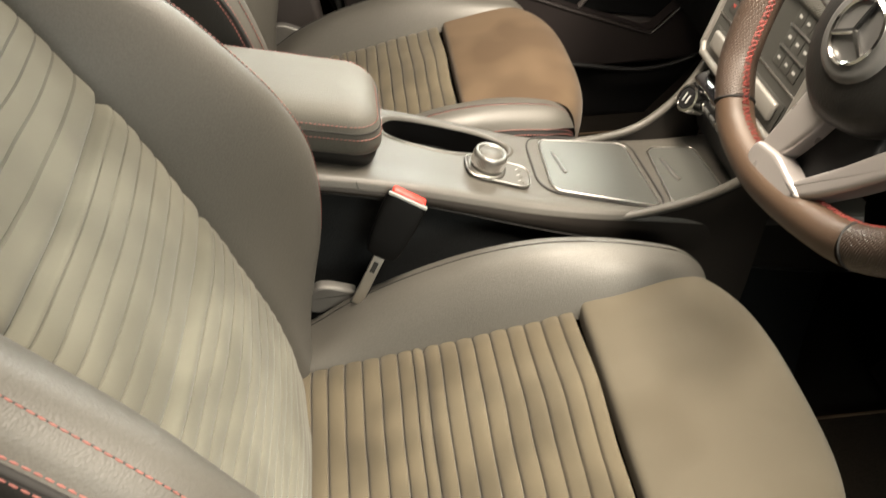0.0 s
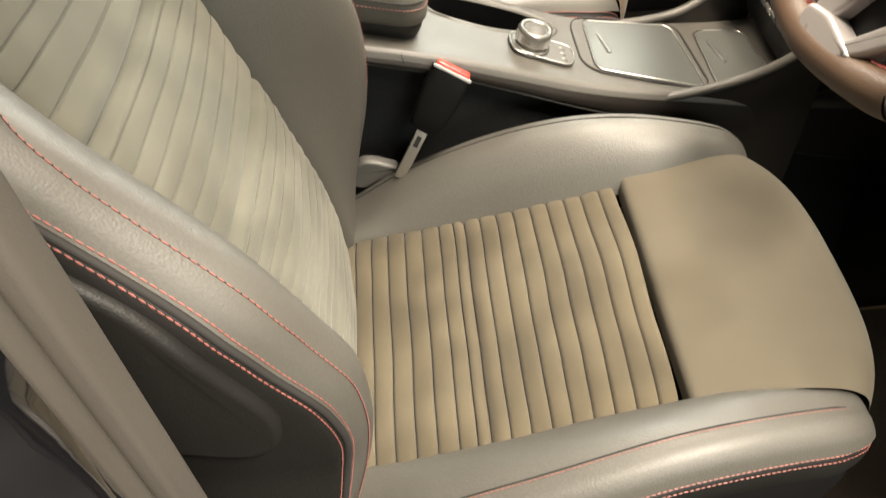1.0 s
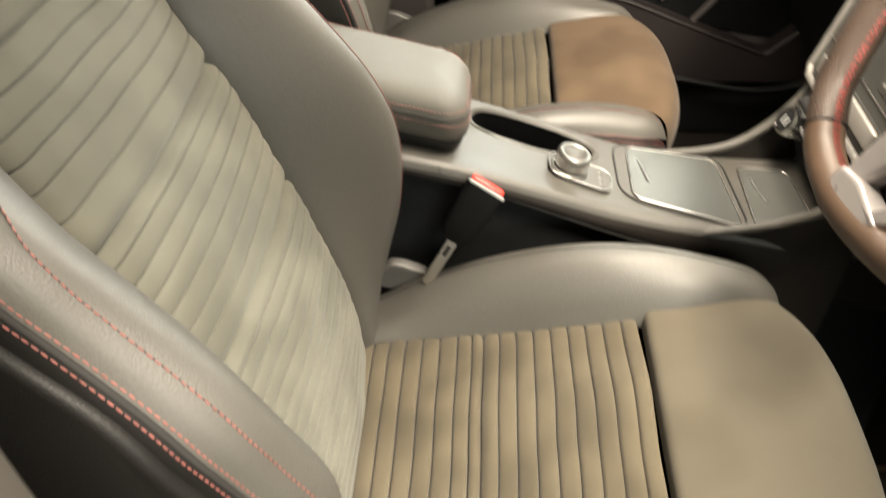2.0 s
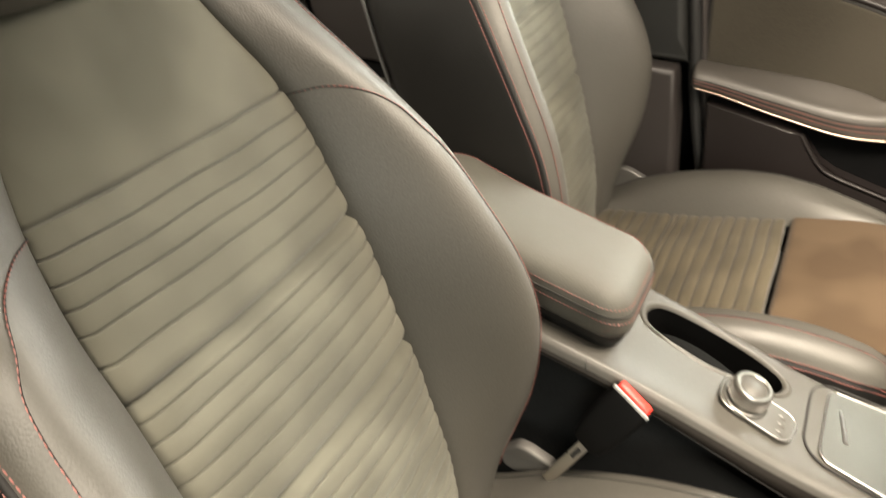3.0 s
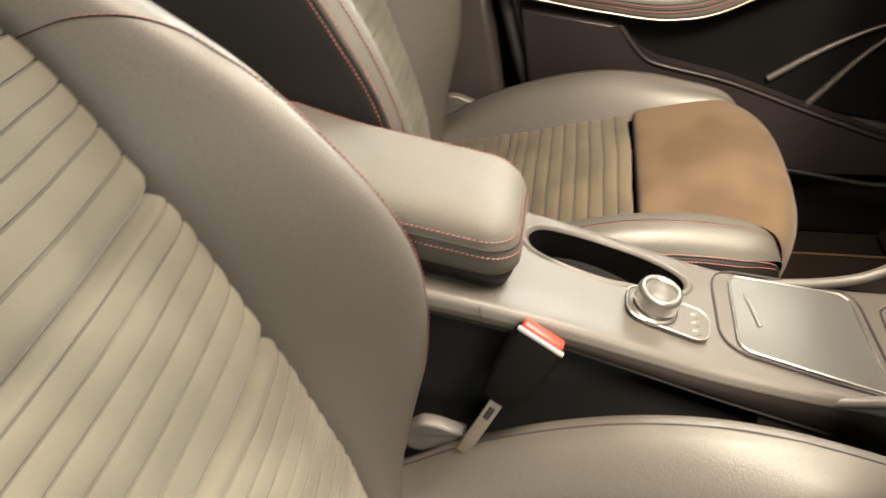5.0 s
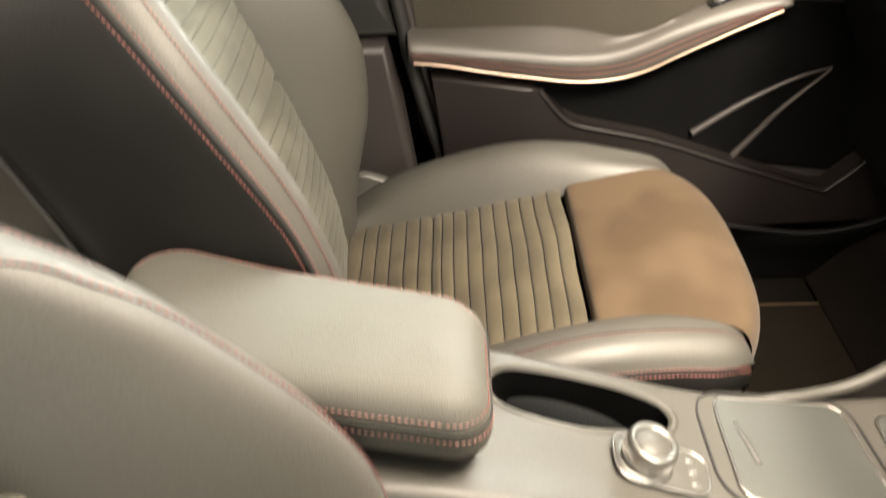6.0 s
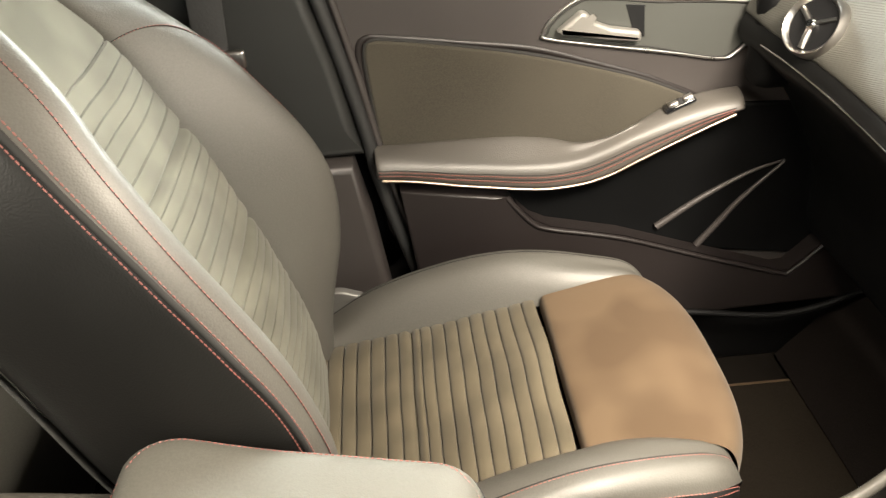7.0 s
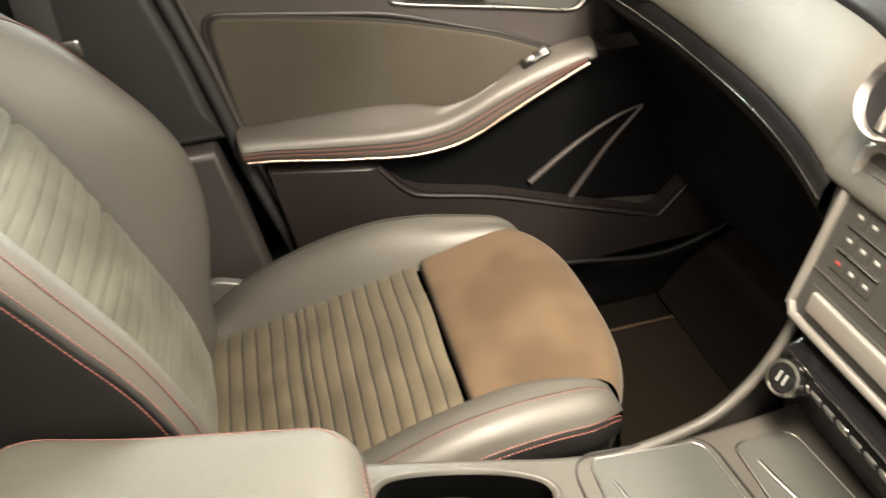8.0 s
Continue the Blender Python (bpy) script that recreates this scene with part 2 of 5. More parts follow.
def slab(outline, normal, depth, bevel=0.004, seg=3):
    """A plate: an outline (3D points in one plane), pushed by depth along normal, with rounded front edge."""
    o = np.array(outline, float)
    nrm = np.array(normal, float)
    nrm /= np.linalg.norm(nrm)
    mid = o.mean(0)
    k = len(o)
    inward = []
    for i in range(k):
        d = o[(i + 1) % k] - o[i - 1]
        w = np.cross(nrm, d)
        w /= np.linalg.norm(w) + 1e-9
        inward.append(w if w @ (mid - o[i]) > 0 else -w)
    inward = np.array(inward)
    rows = [o]
    for j in range(seg + 1):
        a = math.pi / 2 * j / seg
        rows.append(o + nrm * (depth - bevel + bevel * math.sin(a)) + inward * bevel * (1 - math.cos(a)))
    rows.append(rows[-1] + inward * min(0.001, 0.2 * bevel))
    return grid_mesh(rows, True, True)


def rounded(outline, r, n=5):
    """Cut the corners of a polygon into arcs."""
    o = [np.array(p, float) for p in outline]
    out = []
    for i, p in enumerate(o):
        a, b = o[i - 1] - p, o[(i + 1) % len(o)] - p
        rr = min(r, 0.45 * np.linalg.norm(a), 0.45 * np.linalg.norm(b))
        s, e = p + a / np.linalg.norm(a) * rr, p + b / np.linalg.norm(b) * rr
        for t in np.linspace(0, 1, n):
            out.append((1 - t) ** 2 * s + 2 * t * (1 - t) * p + t * t * e)
    return out


def box(cx, cy, cz, sx, sy, sz, bevel=0.004, m=None):
    """A box with rounded edges, given by centre and size; m turns it."""
    bm = bmesh.new()
    bmesh.ops.create_cube(bm, size=1)
    bmesh.ops.scale(bm, vec=(sx, sy, sz), verts=bm.verts)
    bmesh.ops.bevel(bm, geom=bm.edges[:], offset=min(bevel, 0.45 * min(sx, sy, sz)), segments=3, affect="EDGES", profile=0.5)
    if m is not None:
        bmesh.ops.transform(bm, matrix=m, verts=bm.verts)
    bmesh.ops.translate(bm, vec=(cx, cy, cz), verts=bm.verts)
    return bm


def lathe(profile, m, seg=32, caps=True):
    """Turned round the z axis: (radius, height) rows, then placed by m."""
    rows = [[m @ Vector((r * math.cos(a), r * math.sin(a), h)) for a in np.linspace(0, 2 * math.pi, seg, endpoint=False)] for r, h in profile]
    return grid_mesh([[list(v) for v in row] for row in rows], True, caps)


def join(*pieces):
    verts, faces = [], []
    for v, f in pieces:
        k = len(verts)
        verts += list(v)
        faces += [tuple(i + k for i in q) for q in f]
    return verts, faces


def part(name, shape, material, parent=None, label="", kind="", smooth=True, category=""):
    """Link a shape (a bmesh, or vertices and faces) as one mesh object, under a thing or a part."""
    me = bpy.data.meshes.new(name)
    if isinstance(shape, tuple):
        me.from_pydata([tuple(map(float, v)) for v in shape[0]], [], shape[1])
    else:
        shape.to_mesh(me)
        shape.free()
    bm = bmesh.new()
    bm.from_mesh(me)
    bmesh.ops.recalc_face_normals(bm, faces=bm.faces)
    bm.to_mesh(me)
    bm.free()
    if smooth:
        me.shade_smooth()
        me.set_sharp_from_angle(angle=radians(50))
    me.materials.append(material)
    ob = new(name, me)
    if parent is not None:
        ob.parent = parent
        base = parent
        m = Matrix.Identity(4)
        while base is not None:
            m = base.matrix_basis @ m if base.parent is None else base.matrix_parent_inverse @ base.matrix_basis @ m
            base = base.parent
        ob.matrix_parent_inverse = m.inverted()
    return tagged(ob, label, category, kind=kind)


def thing(name, place, label, category, group="", kind=""):
    ob = new(name)
    ob.empty_display_size = 0.05
    ob.location = place
    return tagged(ob, label, category, group, kind)


# ---------------------------------------------------------------- sport seat
XB_SET = table((0.24, -0.034), (0.30, -0.036), (0.37, -0.044), (0.45, -0.058), (0.52, -0.080), (0.60, -0.106), (0.66, -0.127), (0.70, -0.144),
           (0.77, -0.177), (0.83, -0.208), (0.89, -0.243), (0.95, -0.280), (1.00, -0.312), (1.06, -0.345))
PB_SET = table((0.24, 0.002), (0.30, 0.006), (0.36, 0.018), (0.42, 0.040), (0.48, 0.069), (0.54, 0.093), (0.60, 0.107), (0.66, 0.104), (0.72, 0.090),
           (0.77, 0.076), (0.83, 0.050), (0.89, 0.026), (0.95, 0.016), (1.00, 0.014), (1.06, 0.012))
YE = table((0.24, 0.150), (0.70, 0.150), (0.80, 0.149), (0.84, 0.142), (0.89, 0.118), (0.95, 0.092), (1.00, 0.075), (1.06, 0.062))
YO_SET = table((0.24, 0.218), (0.36, 0.236), (0.44, 0.254), (0.52, 0.262), (0.70, 0.262), (0.77, 0.258), (0.83, 0.246), (0.89, 0.222), (0.95, 0.186), (1.00, 0.158), (1.06, 0.135))
# the passenger seat stands a little more upright, and its inner bolster keeps its height up to the shoulder
SET = {"lean": 0.0, "tall": False}
PB_TALL = table((0.24, 0.002), (0.30, 0.006), (0.36, 0.020), (0.42, 0.048), (0.48, 0.082), (0.54, 0.104), (0.60, 0.112), (0.74, 0.112), (0.84, 0.110), (0.92, 0.106), (0.98, 0.080), (1.06, 0.050))
LOWER_TALL = table((0.24, 0.70), (0.40, 0.76), (0.48, 0.88), (0.56, 0.94), (0.62, 0.94), (0.68, 0.89), (0.75, 0.86), (0.81, 0.81), (0.87, 0.72), (0.92, 0.62), (1.06, 0.60))


SHOULDER_IN = table((0.24, 0.0), (0.70, 0.0), (0.77, 0.006), (0.83, 0.017), (0.88, 0.019), (0.93, 0.012), (0.98, 0.004), (1.06, 0.0))
TUCK = table((0.24, 0.0), (0.60, 0.0), (0.70, 0.005), (0.80, 0.015), (0.88, 0.024), (1.06, 0.028))


def YO(z, s=-1):
    """Half width of the backrest; the driver's is slimmer at its inner shoulder."""
    return YO_SET(z) - (SHOULDER_IN(z) if not SET["tall"] and s > 0 else 0)


def XB(z):
    return XB_SET(z) + SET["lean"]


def PB(z, s):
    return PB_TALL(z) if SET["tall"] and s < 0 else PB_SET(z)


def LOWER(z, s):
    return LOWER_TALL(z) if SET["tall"] and s < 0 else LOWER_SET(z)


def twist(shape):
    """The driver's backrest is skewed a little: its outer shoulder sits higher and further in."""
    if SET["tall"]:
        return shape
    def step(z, a, b):
        u = min(max((z - a) / (b - a), 0), 1)
        return u * u * (3 - 2 * u)

    out = []
    for x, y, z in shape[0]:
        w, c = min(max((0.15 - y) / 0.3, 0), 1), min(max((-0.14 - y) / 0.06, 0), 1)
        dy = 0.020 * step(z, 0.40, 0.50) + 0.004 * step(z, 0.76, 0.84)
        crest = 0.016 * step(z, 0.66, 0.76) * (1 - step(z, 0.80, 0.88))
        back = 0.007 * step(z, 0.58, 0.64) * (1 - step(z, 0.82, 0.90)) + 0.020 * step(z, 0.68, 0.77) * (1 - step(z, 0.80, 0.90))
        out.append((x - back * c, y + dy * w + crest * c, z + 0.012 * w * step(z, 0.68, 0.84)))
    return out, shape[1]


ZI = table((-0.10, 0.283), (-0.05, 0.296), (0.05, 0.318), (0.15, 0.343), (0.25, 0.373), (0.302, 0.387))
ZC = table((-0.10, 0.270), (-0.03, 0.305), (0.025, 0.342), (0.145, 0.395), (0.285, 0.428), (0.38, 0.425), (0.44, 0.416), (0.485, 0.404))
ZP = table((0.30, 0.387), (0.33, 0.399), (0.39, 0.407), (0.44, 0.404), (0.50, 0.396))
YR = table((-0.10, 0.236), (0.08, 0.233), (0.17, 0.228), (0.27, 0.216), (0.38, 0.202), (0.44, 0.194), (0.47, 0.188), (0.50, 0.182))
WI = table((-0.10, 0.163), (0.10, 0.158), (0.302, 0.147), (0.45, 0.160), (0.50, 0.166))


# the passenger cushion bulges outwards at the rear, and its inner bolster leans in over the insert
DRIFT = table((-0.10, 0.014), (0.10, 0.011), (0.30, 0.006), (0.42, 0.0), (0.50, 0.0))
RAISE = table((-0.10, 0.0), (0.05, 0.003), (0.18, 0.010), (0.30, 0.014), (0.40, 0.012), (0.46, 0.008), (0.50, 0.006))
LEAN_IN = table((-0.10, 0.012), (0.15, 0.008), (0.30, 0.0), (0.50, 0.0))
NEAR_IN = table((-0.10, 0.012), (0.30, 0.014), (0.38, 0.011), (0.44, 0.007), (0.50, 0.005))


def rib(at, lines, deep, soft=0.5):
    """Height of a padded channel between two seams: 0 at the seams, 1 in the middle."""
    i = int(np.searchsorted(lines, at, "right")) - 1
    i = min(max(i, 0), len(lines) - 2)
    f = (at - lines[i]) / (lines[i + 1] - lines[i])
    return deep * abs(math.sin(math.pi * min(max(f, 0), 1))) ** soft - (0.0022 if min(f, 1 - f) < 0.02 else 0)


def fine_lines(lines, per):
    out = []
    for a, b in zip(lines[:-1], lines[1:]):
        out += [a + (b - a) * f for f in (0, 0.06, 0.16, 0.32, 0.5, 0.68, 0.84, 0.94)][:per]
    return out + [lines[-1]]


def spline_at(pts, f):
    """One point of a smooth curve, at the fraction f of its span."""
    return spline(pts, 201)[int(round(min(max(f, 0), 1) * 200))]


def cushion_insert():
    if SET["tall"]:
        lines = np.r_[-0.085, -0.064, -0.043, -0.022, 0.002, 0.023, 0.044, 0.066, 0.087, 0.1075, 0.1210, np.linspace(0.138, 0.297, 9)]
        seam = 0.1075
    else:
        lines = np.r_[-0.0895, -0.068, -0.0465, -0.0255, -0.005, 0.016, 0.038, 0.060, 0.082, 0.1005, 0.1145, np.linspace(0.134, 0.258, 7), 0.279, 0.297]
        seam = 0.1145
    rows = []
    for x in fine_lines(lines, 8):
        row = []
        for v in np.linspace(-1, 1, 41):
            y = v * (WI(x) + 0.003) + (1.6 * DRIFT(x) if SET["tall"] else 0)
            wob = 0.0022 * noise.noise((x * 9 + 3, y * 13, 0.3)) * (1 - abs(v) ** 6)
            z = ZI(x) + 0.006 * (1 - v * v) + rib(x, lines, 0.0052, 0.30) - 0.0040 * math.exp(-(((x - seam) / 0.005) ** 2)) + 0.0035 * noise.noise((x * 14, y * 11, 1.7)) + 0.0012 * noise.noise((x * 38, y * 14, 6.2)) - 0.006 * abs(v) ** 14
            row.append((x + wob, y, z))
        rows.append(row)
    last = [(x + 0.003, y, z - 0.022) for x, y, z in rows[-1]]
    rows.append(last)
    return grid_mesh(rows)


def thigh_pad():
    rows = []
    prof = [(0.0, 0.372), (0.0, 0.384), (0.012, 0.393), (0.06, 0.398), (0.25, 0.405), (0.5, 0.414), (0.72, 0.417), (0.86, 0.411), (0.95, 0.396), (1.0, 0.368), (1.0, 0.33), (0.96, 0.285), (0.92, 0.25)]
    fine = spline([(f, z, 0) for f, z in prof], 44)
    for f, z, _ in fine:
        row = []
        for v in np.linspace(-1, 1, 33):
            xf = 0.519 - 0.036 * abs(v) ** 3.2
            x = 0.305 + f * (xf - 0.305)
            y = v * (WI(x) + 0.004)
            row.append((x, y, z - 0.006 * abs(v) ** 3 * f + 0.0022 * noise.noise((x * 9, y * 9, 4.1))))
        rows.append(row)
    return grid_mesh(rows)


def cushion_section(x, s):
    ye, zi, zr, yr = WI(x), (ZI(x) if x < 0.302 else ZP(x)), crest_z(x, s), YR(x)
    if SET["tall"]:
        ye, yr = (ye + 1.6 * DRIFT(x), yr + DRIFT(x)) if s > 0 else (ye - NEAR_IN(x), yr)
    elif s < 0:
        ye -= LEAN_IN(x)
    zi, w = min(zi, zr - 0.004), yr - ye
    return [(ye - 0.004, zi - 0.014), (ye + 0.04 * w, zi + 0.002), (ye + 0.30 * w, zi + 0.52 * (zr - zi) + 0.003), (ye + 0.64 * w, zr - 0.003), (yr, zr),
            (yr + 0.0155, zr - 0.0085), (yr + 0.0245, zr - 0.025)]


def crest_z(x, s):
    """Height of the cushion bolster's crest: it differs a little between the two seats."""
    if SET["tall"]:
        return ZC(x) + (0.5 * DRIFT(x) if s > 0 else 0.55 * NEAR_IN(x))
    return ZC(x) + (RAISE(x) if s > 0 else 0)


def cushion_flank(x, s):
    far = DRIFT(x) if SET["tall"] and s > 0 else 0
    zr, o = crest_z(x, s), YR(x) + far + 0.026
    return [(o - 0.0040, zr - 0.0265), (o + 0.0003, zr - 0.0325), (o + 0.0028, zr - 0.048), (o + 0.001, zr - 0.064), (o - 0.006, zr - 0.070)]


def ends(rows, drop):
    """Rounds off the front end of a swept cushion: the last stations sink and draw in."""
    out = list(rows)
    top, low = 0.424, rows[-1][-1][2] - 0.02
    for dx, sink, draw in drop:
        out.append([(p[0] + dx, p[1] - math.copysign(max(0, abs(p[1]) - 0.165) * draw, p[1]), p[2] - sink * min(1, max(0.35, (p[2] - low) / (top - low)))) for p in rows[-1]])
    return out


def cushion_side(s, section, n):
    xs = [-0.10, -0.03, 0.03, 0.09, 0.15, 0.21, 0.27, 0.33, 0.37, 0.400, 0.420]
    rows = [[(x, s * y, z) for y, z in section(x)] for x in xs]
    rows = ends(rows, ((0.018, 0.005, 0.08), (0.034, 0.014, 0.20), (0.046, 0.027, 0.34), (0.054, 0.044, 0.48), (0.058, 0.066, 0.58), (0.058, 0.095, 0.62), (0.052, 0.135, 0.62), (0.044, 0.18, 0.62)))
    return skin(rows, 70, n)


def back_lines():
    top = np.array((0.834, 0.816, 0.800, 0.785, 0.769, 0.748, 0.720))
    mid = np.array((0.709, 0.693, 0.676, 0.657, 0.636, 0.615, 0.585))
    low = np.linspace(0.585, 0.255, 19)
    return np.array(sorted(set(np.round(np.r_[top, mid, low], 4))))


def back_insert():
    lines = back_lines()
    rows = []
    for z in fine_lines(lines, 8):
        row = []
        for v in np.linspace(-1, 1, 41):
            y = v * (YE(z) + 0.003)
            wob = 0.003 * noise.noise((z * 8 + 7, y * 12, 2.3)) * (1 - abs(v) ** 6)
            deep = 0.0034 if z > 0.720 else 0.0040
            h = rib(z, lines, deep, 0.18 if z > 0.720 else 0.28) + 0.010 * (1 - v * v) + 0.0045 * noise.noise((z * 13, y * 8, 5.5)) + 0.0016 * noise.noise((z * 34, y * 12, 8.1)) - 0.007 * abs(v) ** 14
            for seam in (0.720, 0.585):
                h -= 0.0085 * math.exp(-(((z - seam) / 0.0055) ** 2))
            row.append((XB(z) + 0.93 * h, y, z + 0.36 * h + wob))
        rows.append(row)
    return grid_mesh(rows)


def shoulder_panel():
    rows = []
    for z in np.r_[0.826, 0.832, 0.8355, 0.838, np.linspace(0.842, 1.02, 28)]:
        row = []
        for v in np.linspace(-1, 1, 31):
            y = v * (YE(z) + 0.004)
            h = 0.010 * (1 - v * v) + 0.003 * noise.noise((z * 8, y * 8, 9.5)) - 0.006 * abs(v) ** 14 - 0.05 * max(0, z - 0.93) + (0.004 * (1 - math.exp(-((z - 0.834) / 0.004))) if z > 0.834 else -0.008)
            row.append((XB(z) + 0.93 * h, y, z + 0.36 * h))
        rows.append(row)
    return grid_mesh(rows)


LOWER_SET = table((0.24, 0.70), (0.40, 0.72), (0.467, 0.78), (0.536, 0.87), (0.60, 0.79), (0.67, 0.72), (1.06, 0.70))


def back_section(z, s):
    p, ye, yo, x, k = PB(z, s), YE(z), YO(z, s), XB(z), LOWER(z, s)
    w = yo - ye
    return [(ye - 0.004, x - 0.014), (ye + 0.03 * w, x + 0.004 + 0.05 * p), (ye + 0.24 * w, x + 0.006 + 0.46 * p), (ye + 0.48 * w, x + 0.006 + 0.86 * p),
            (ye + 0.68 * w, x + 0.004 + p), (ye + 0.86 * w, x + (0.67 + 0.33 * k) * p), (ye + 0.955 * w, x + k * p - 0.002)]


def back_flank(z, s):
    p, yo, x, k, t = PB(z, s), YO(z, s), XB(z), LOWER(z, s), TUCK(z)
    return [(yo - 0.045 * (yo - YE(z)) - 0.001, x + k * p - 0.0030), (yo - 0.0022, x + (k - 0.04) * p - 0.006), (yo - 0.001, x + (k - 0.18) * p - 0.013), (yo, x + 0.25 * p - 0.02), (yo - 0.001, x - 0.05 + 0.6 * t), (yo - 0.005, x - 0.078 + t), (yo - 0.018, x - 0.098 + t)]


def back_point(section, z, f, out, s):
    """A point of the backrest's side at height z, a little proud of the surface."""
    q = [(y, x, 0) for y, x in section(z, s)]
    p0, p1, p2 = (spline_at(q, f + d) for d in (-0.02, 0, 0.02))
    t = p2 - p0
    nrm = V(-t[1], t[0], 0) / np.linalg.norm(t)
    nrm = nrm if nrm @ V(0.5, 0.5, 0) > 0 else -nrm
    return (p1[1] + out * nrm[1], s * (p1[0] + out * nrm[0]), z)


def back_side(s, section, n):
    zs = [0.25, 0.30, 0.34, 0.38, 0.43, 0.48, 0.54, 0.60, 0.66, 0.72, 0.77, 0.82, 0.86, 0.90, 0.94, 0.98, 1.03, 1.06]
    rows = [[(x, s * y, z) for y, x in section(z, s)] for z in zs]
    return skin(rows, 90, n)


def settle(line, shape, proud, face=(1, 0, 0)):
    """Lays a line upon a skin, a little proud of it."""
    tree = BVHTree.FromPolygons([tuple(v) for v in shape[0]], [tuple(f) for f in shape[1]])
    out = []
    for p in spline(line, 120):
        q, nrm, _, _ = tree.find_nearest(Vector(tuple(p)))
        out.append(tuple(q + (nrm if nrm.dot(Vector(face)) > 0 else -nrm) * proud))
    return out


def back_shell():
    rows = []
    for z in np.linspace(0.28, 1.0, 24):
        yo = YO(z, 1) - 0.020
        row = []
        for v in np.linspace(-1, 1, 25):
            bulge = 0.02 * (1 - abs(v) ** 6)
            row.append((XB(z) - 0.096 + TUCK(z) - bulge, v * yo, z))
        rows.append(row)
    front = [[(x + 0.012, y, z) for x, y, z in r] for r in rows]
    loop = [list(a) + list(reversed(b)) for a, b in zip(rows, front)]
    return grid_mesh(loop, True, True)


def headrest():
    rows = []
    for z, w, f, b in ((0.955, 0.075, -0.255, -0.315), (0.962, 0.105, -0.225, -0.33), (0.985, 0.128, -0.205, -0.345), (1.02, 0.136, -0.198, -0.36), (1.07, 0.134, -0.205, -0.37),
                       (1.12, 0.122, -0.222, -0.375), (1.155, 0.100, -0.245, -0.37), (1.170, 0.06, -0.27, -0.35)):
        c, h = (f + b) / 2, (f - b) / 2
        rows.append([(c + h * math.copysign(abs(math.cos(a)) ** 0.7, math.cos(a)), w * math.copysign(abs(math.sin(a)) ** 0.7, math.sin(a)), z) for a in np.linspace(0, 2 * math.pi, 16, endpoint=False)])
    return skin(rows, 36, 40, True, True)


def crest_y(x, s):
    return YR(x) + (DRIFT(x) if SET["tall"] and s > 0 else 0)


def crest_height(x, out, s):
    """Height of the cushion bolster's skin, a little inwards or outwards of its crest."""
    c = np.array(spline([(y, z, 0) for y, z in cushion_section(x, s)], 201))
    return float(np.interp(crest_y(x, s) + out, c[:, 0], c[:, 1]))


def ridge_line(s, out, up, top=False):
    """A line along the cushion bolster's crest, bent down round its front end."""
    line = []
    for x in np.r_[np.linspace(-0.06, 0.42, 13), 0.432, 0.444, 0.455, 0.465, 0.472]:
        d = max(0, x - 0.42)
        xb = x - d
        draw = np.interp(d, (0, 0.018, 0.034, 0.046, 0.054), (0, 0.08, 0.20, 0.34, 0.48))
        sink = np.interp(d, (0, 0.018, 0.034, 0.046, 0.054), (0, 0.005, 0.014, 0.027, 0.044))
        y, z = crest_y(xb, s) + out, (crest_height(xb, out, s) if top else crest_z(xb, s)) + up
        line.append((x, s * (y - (y - 0.165) * draw), z - sink * min(1, (z - 0.335) / 0.089)))
    return line


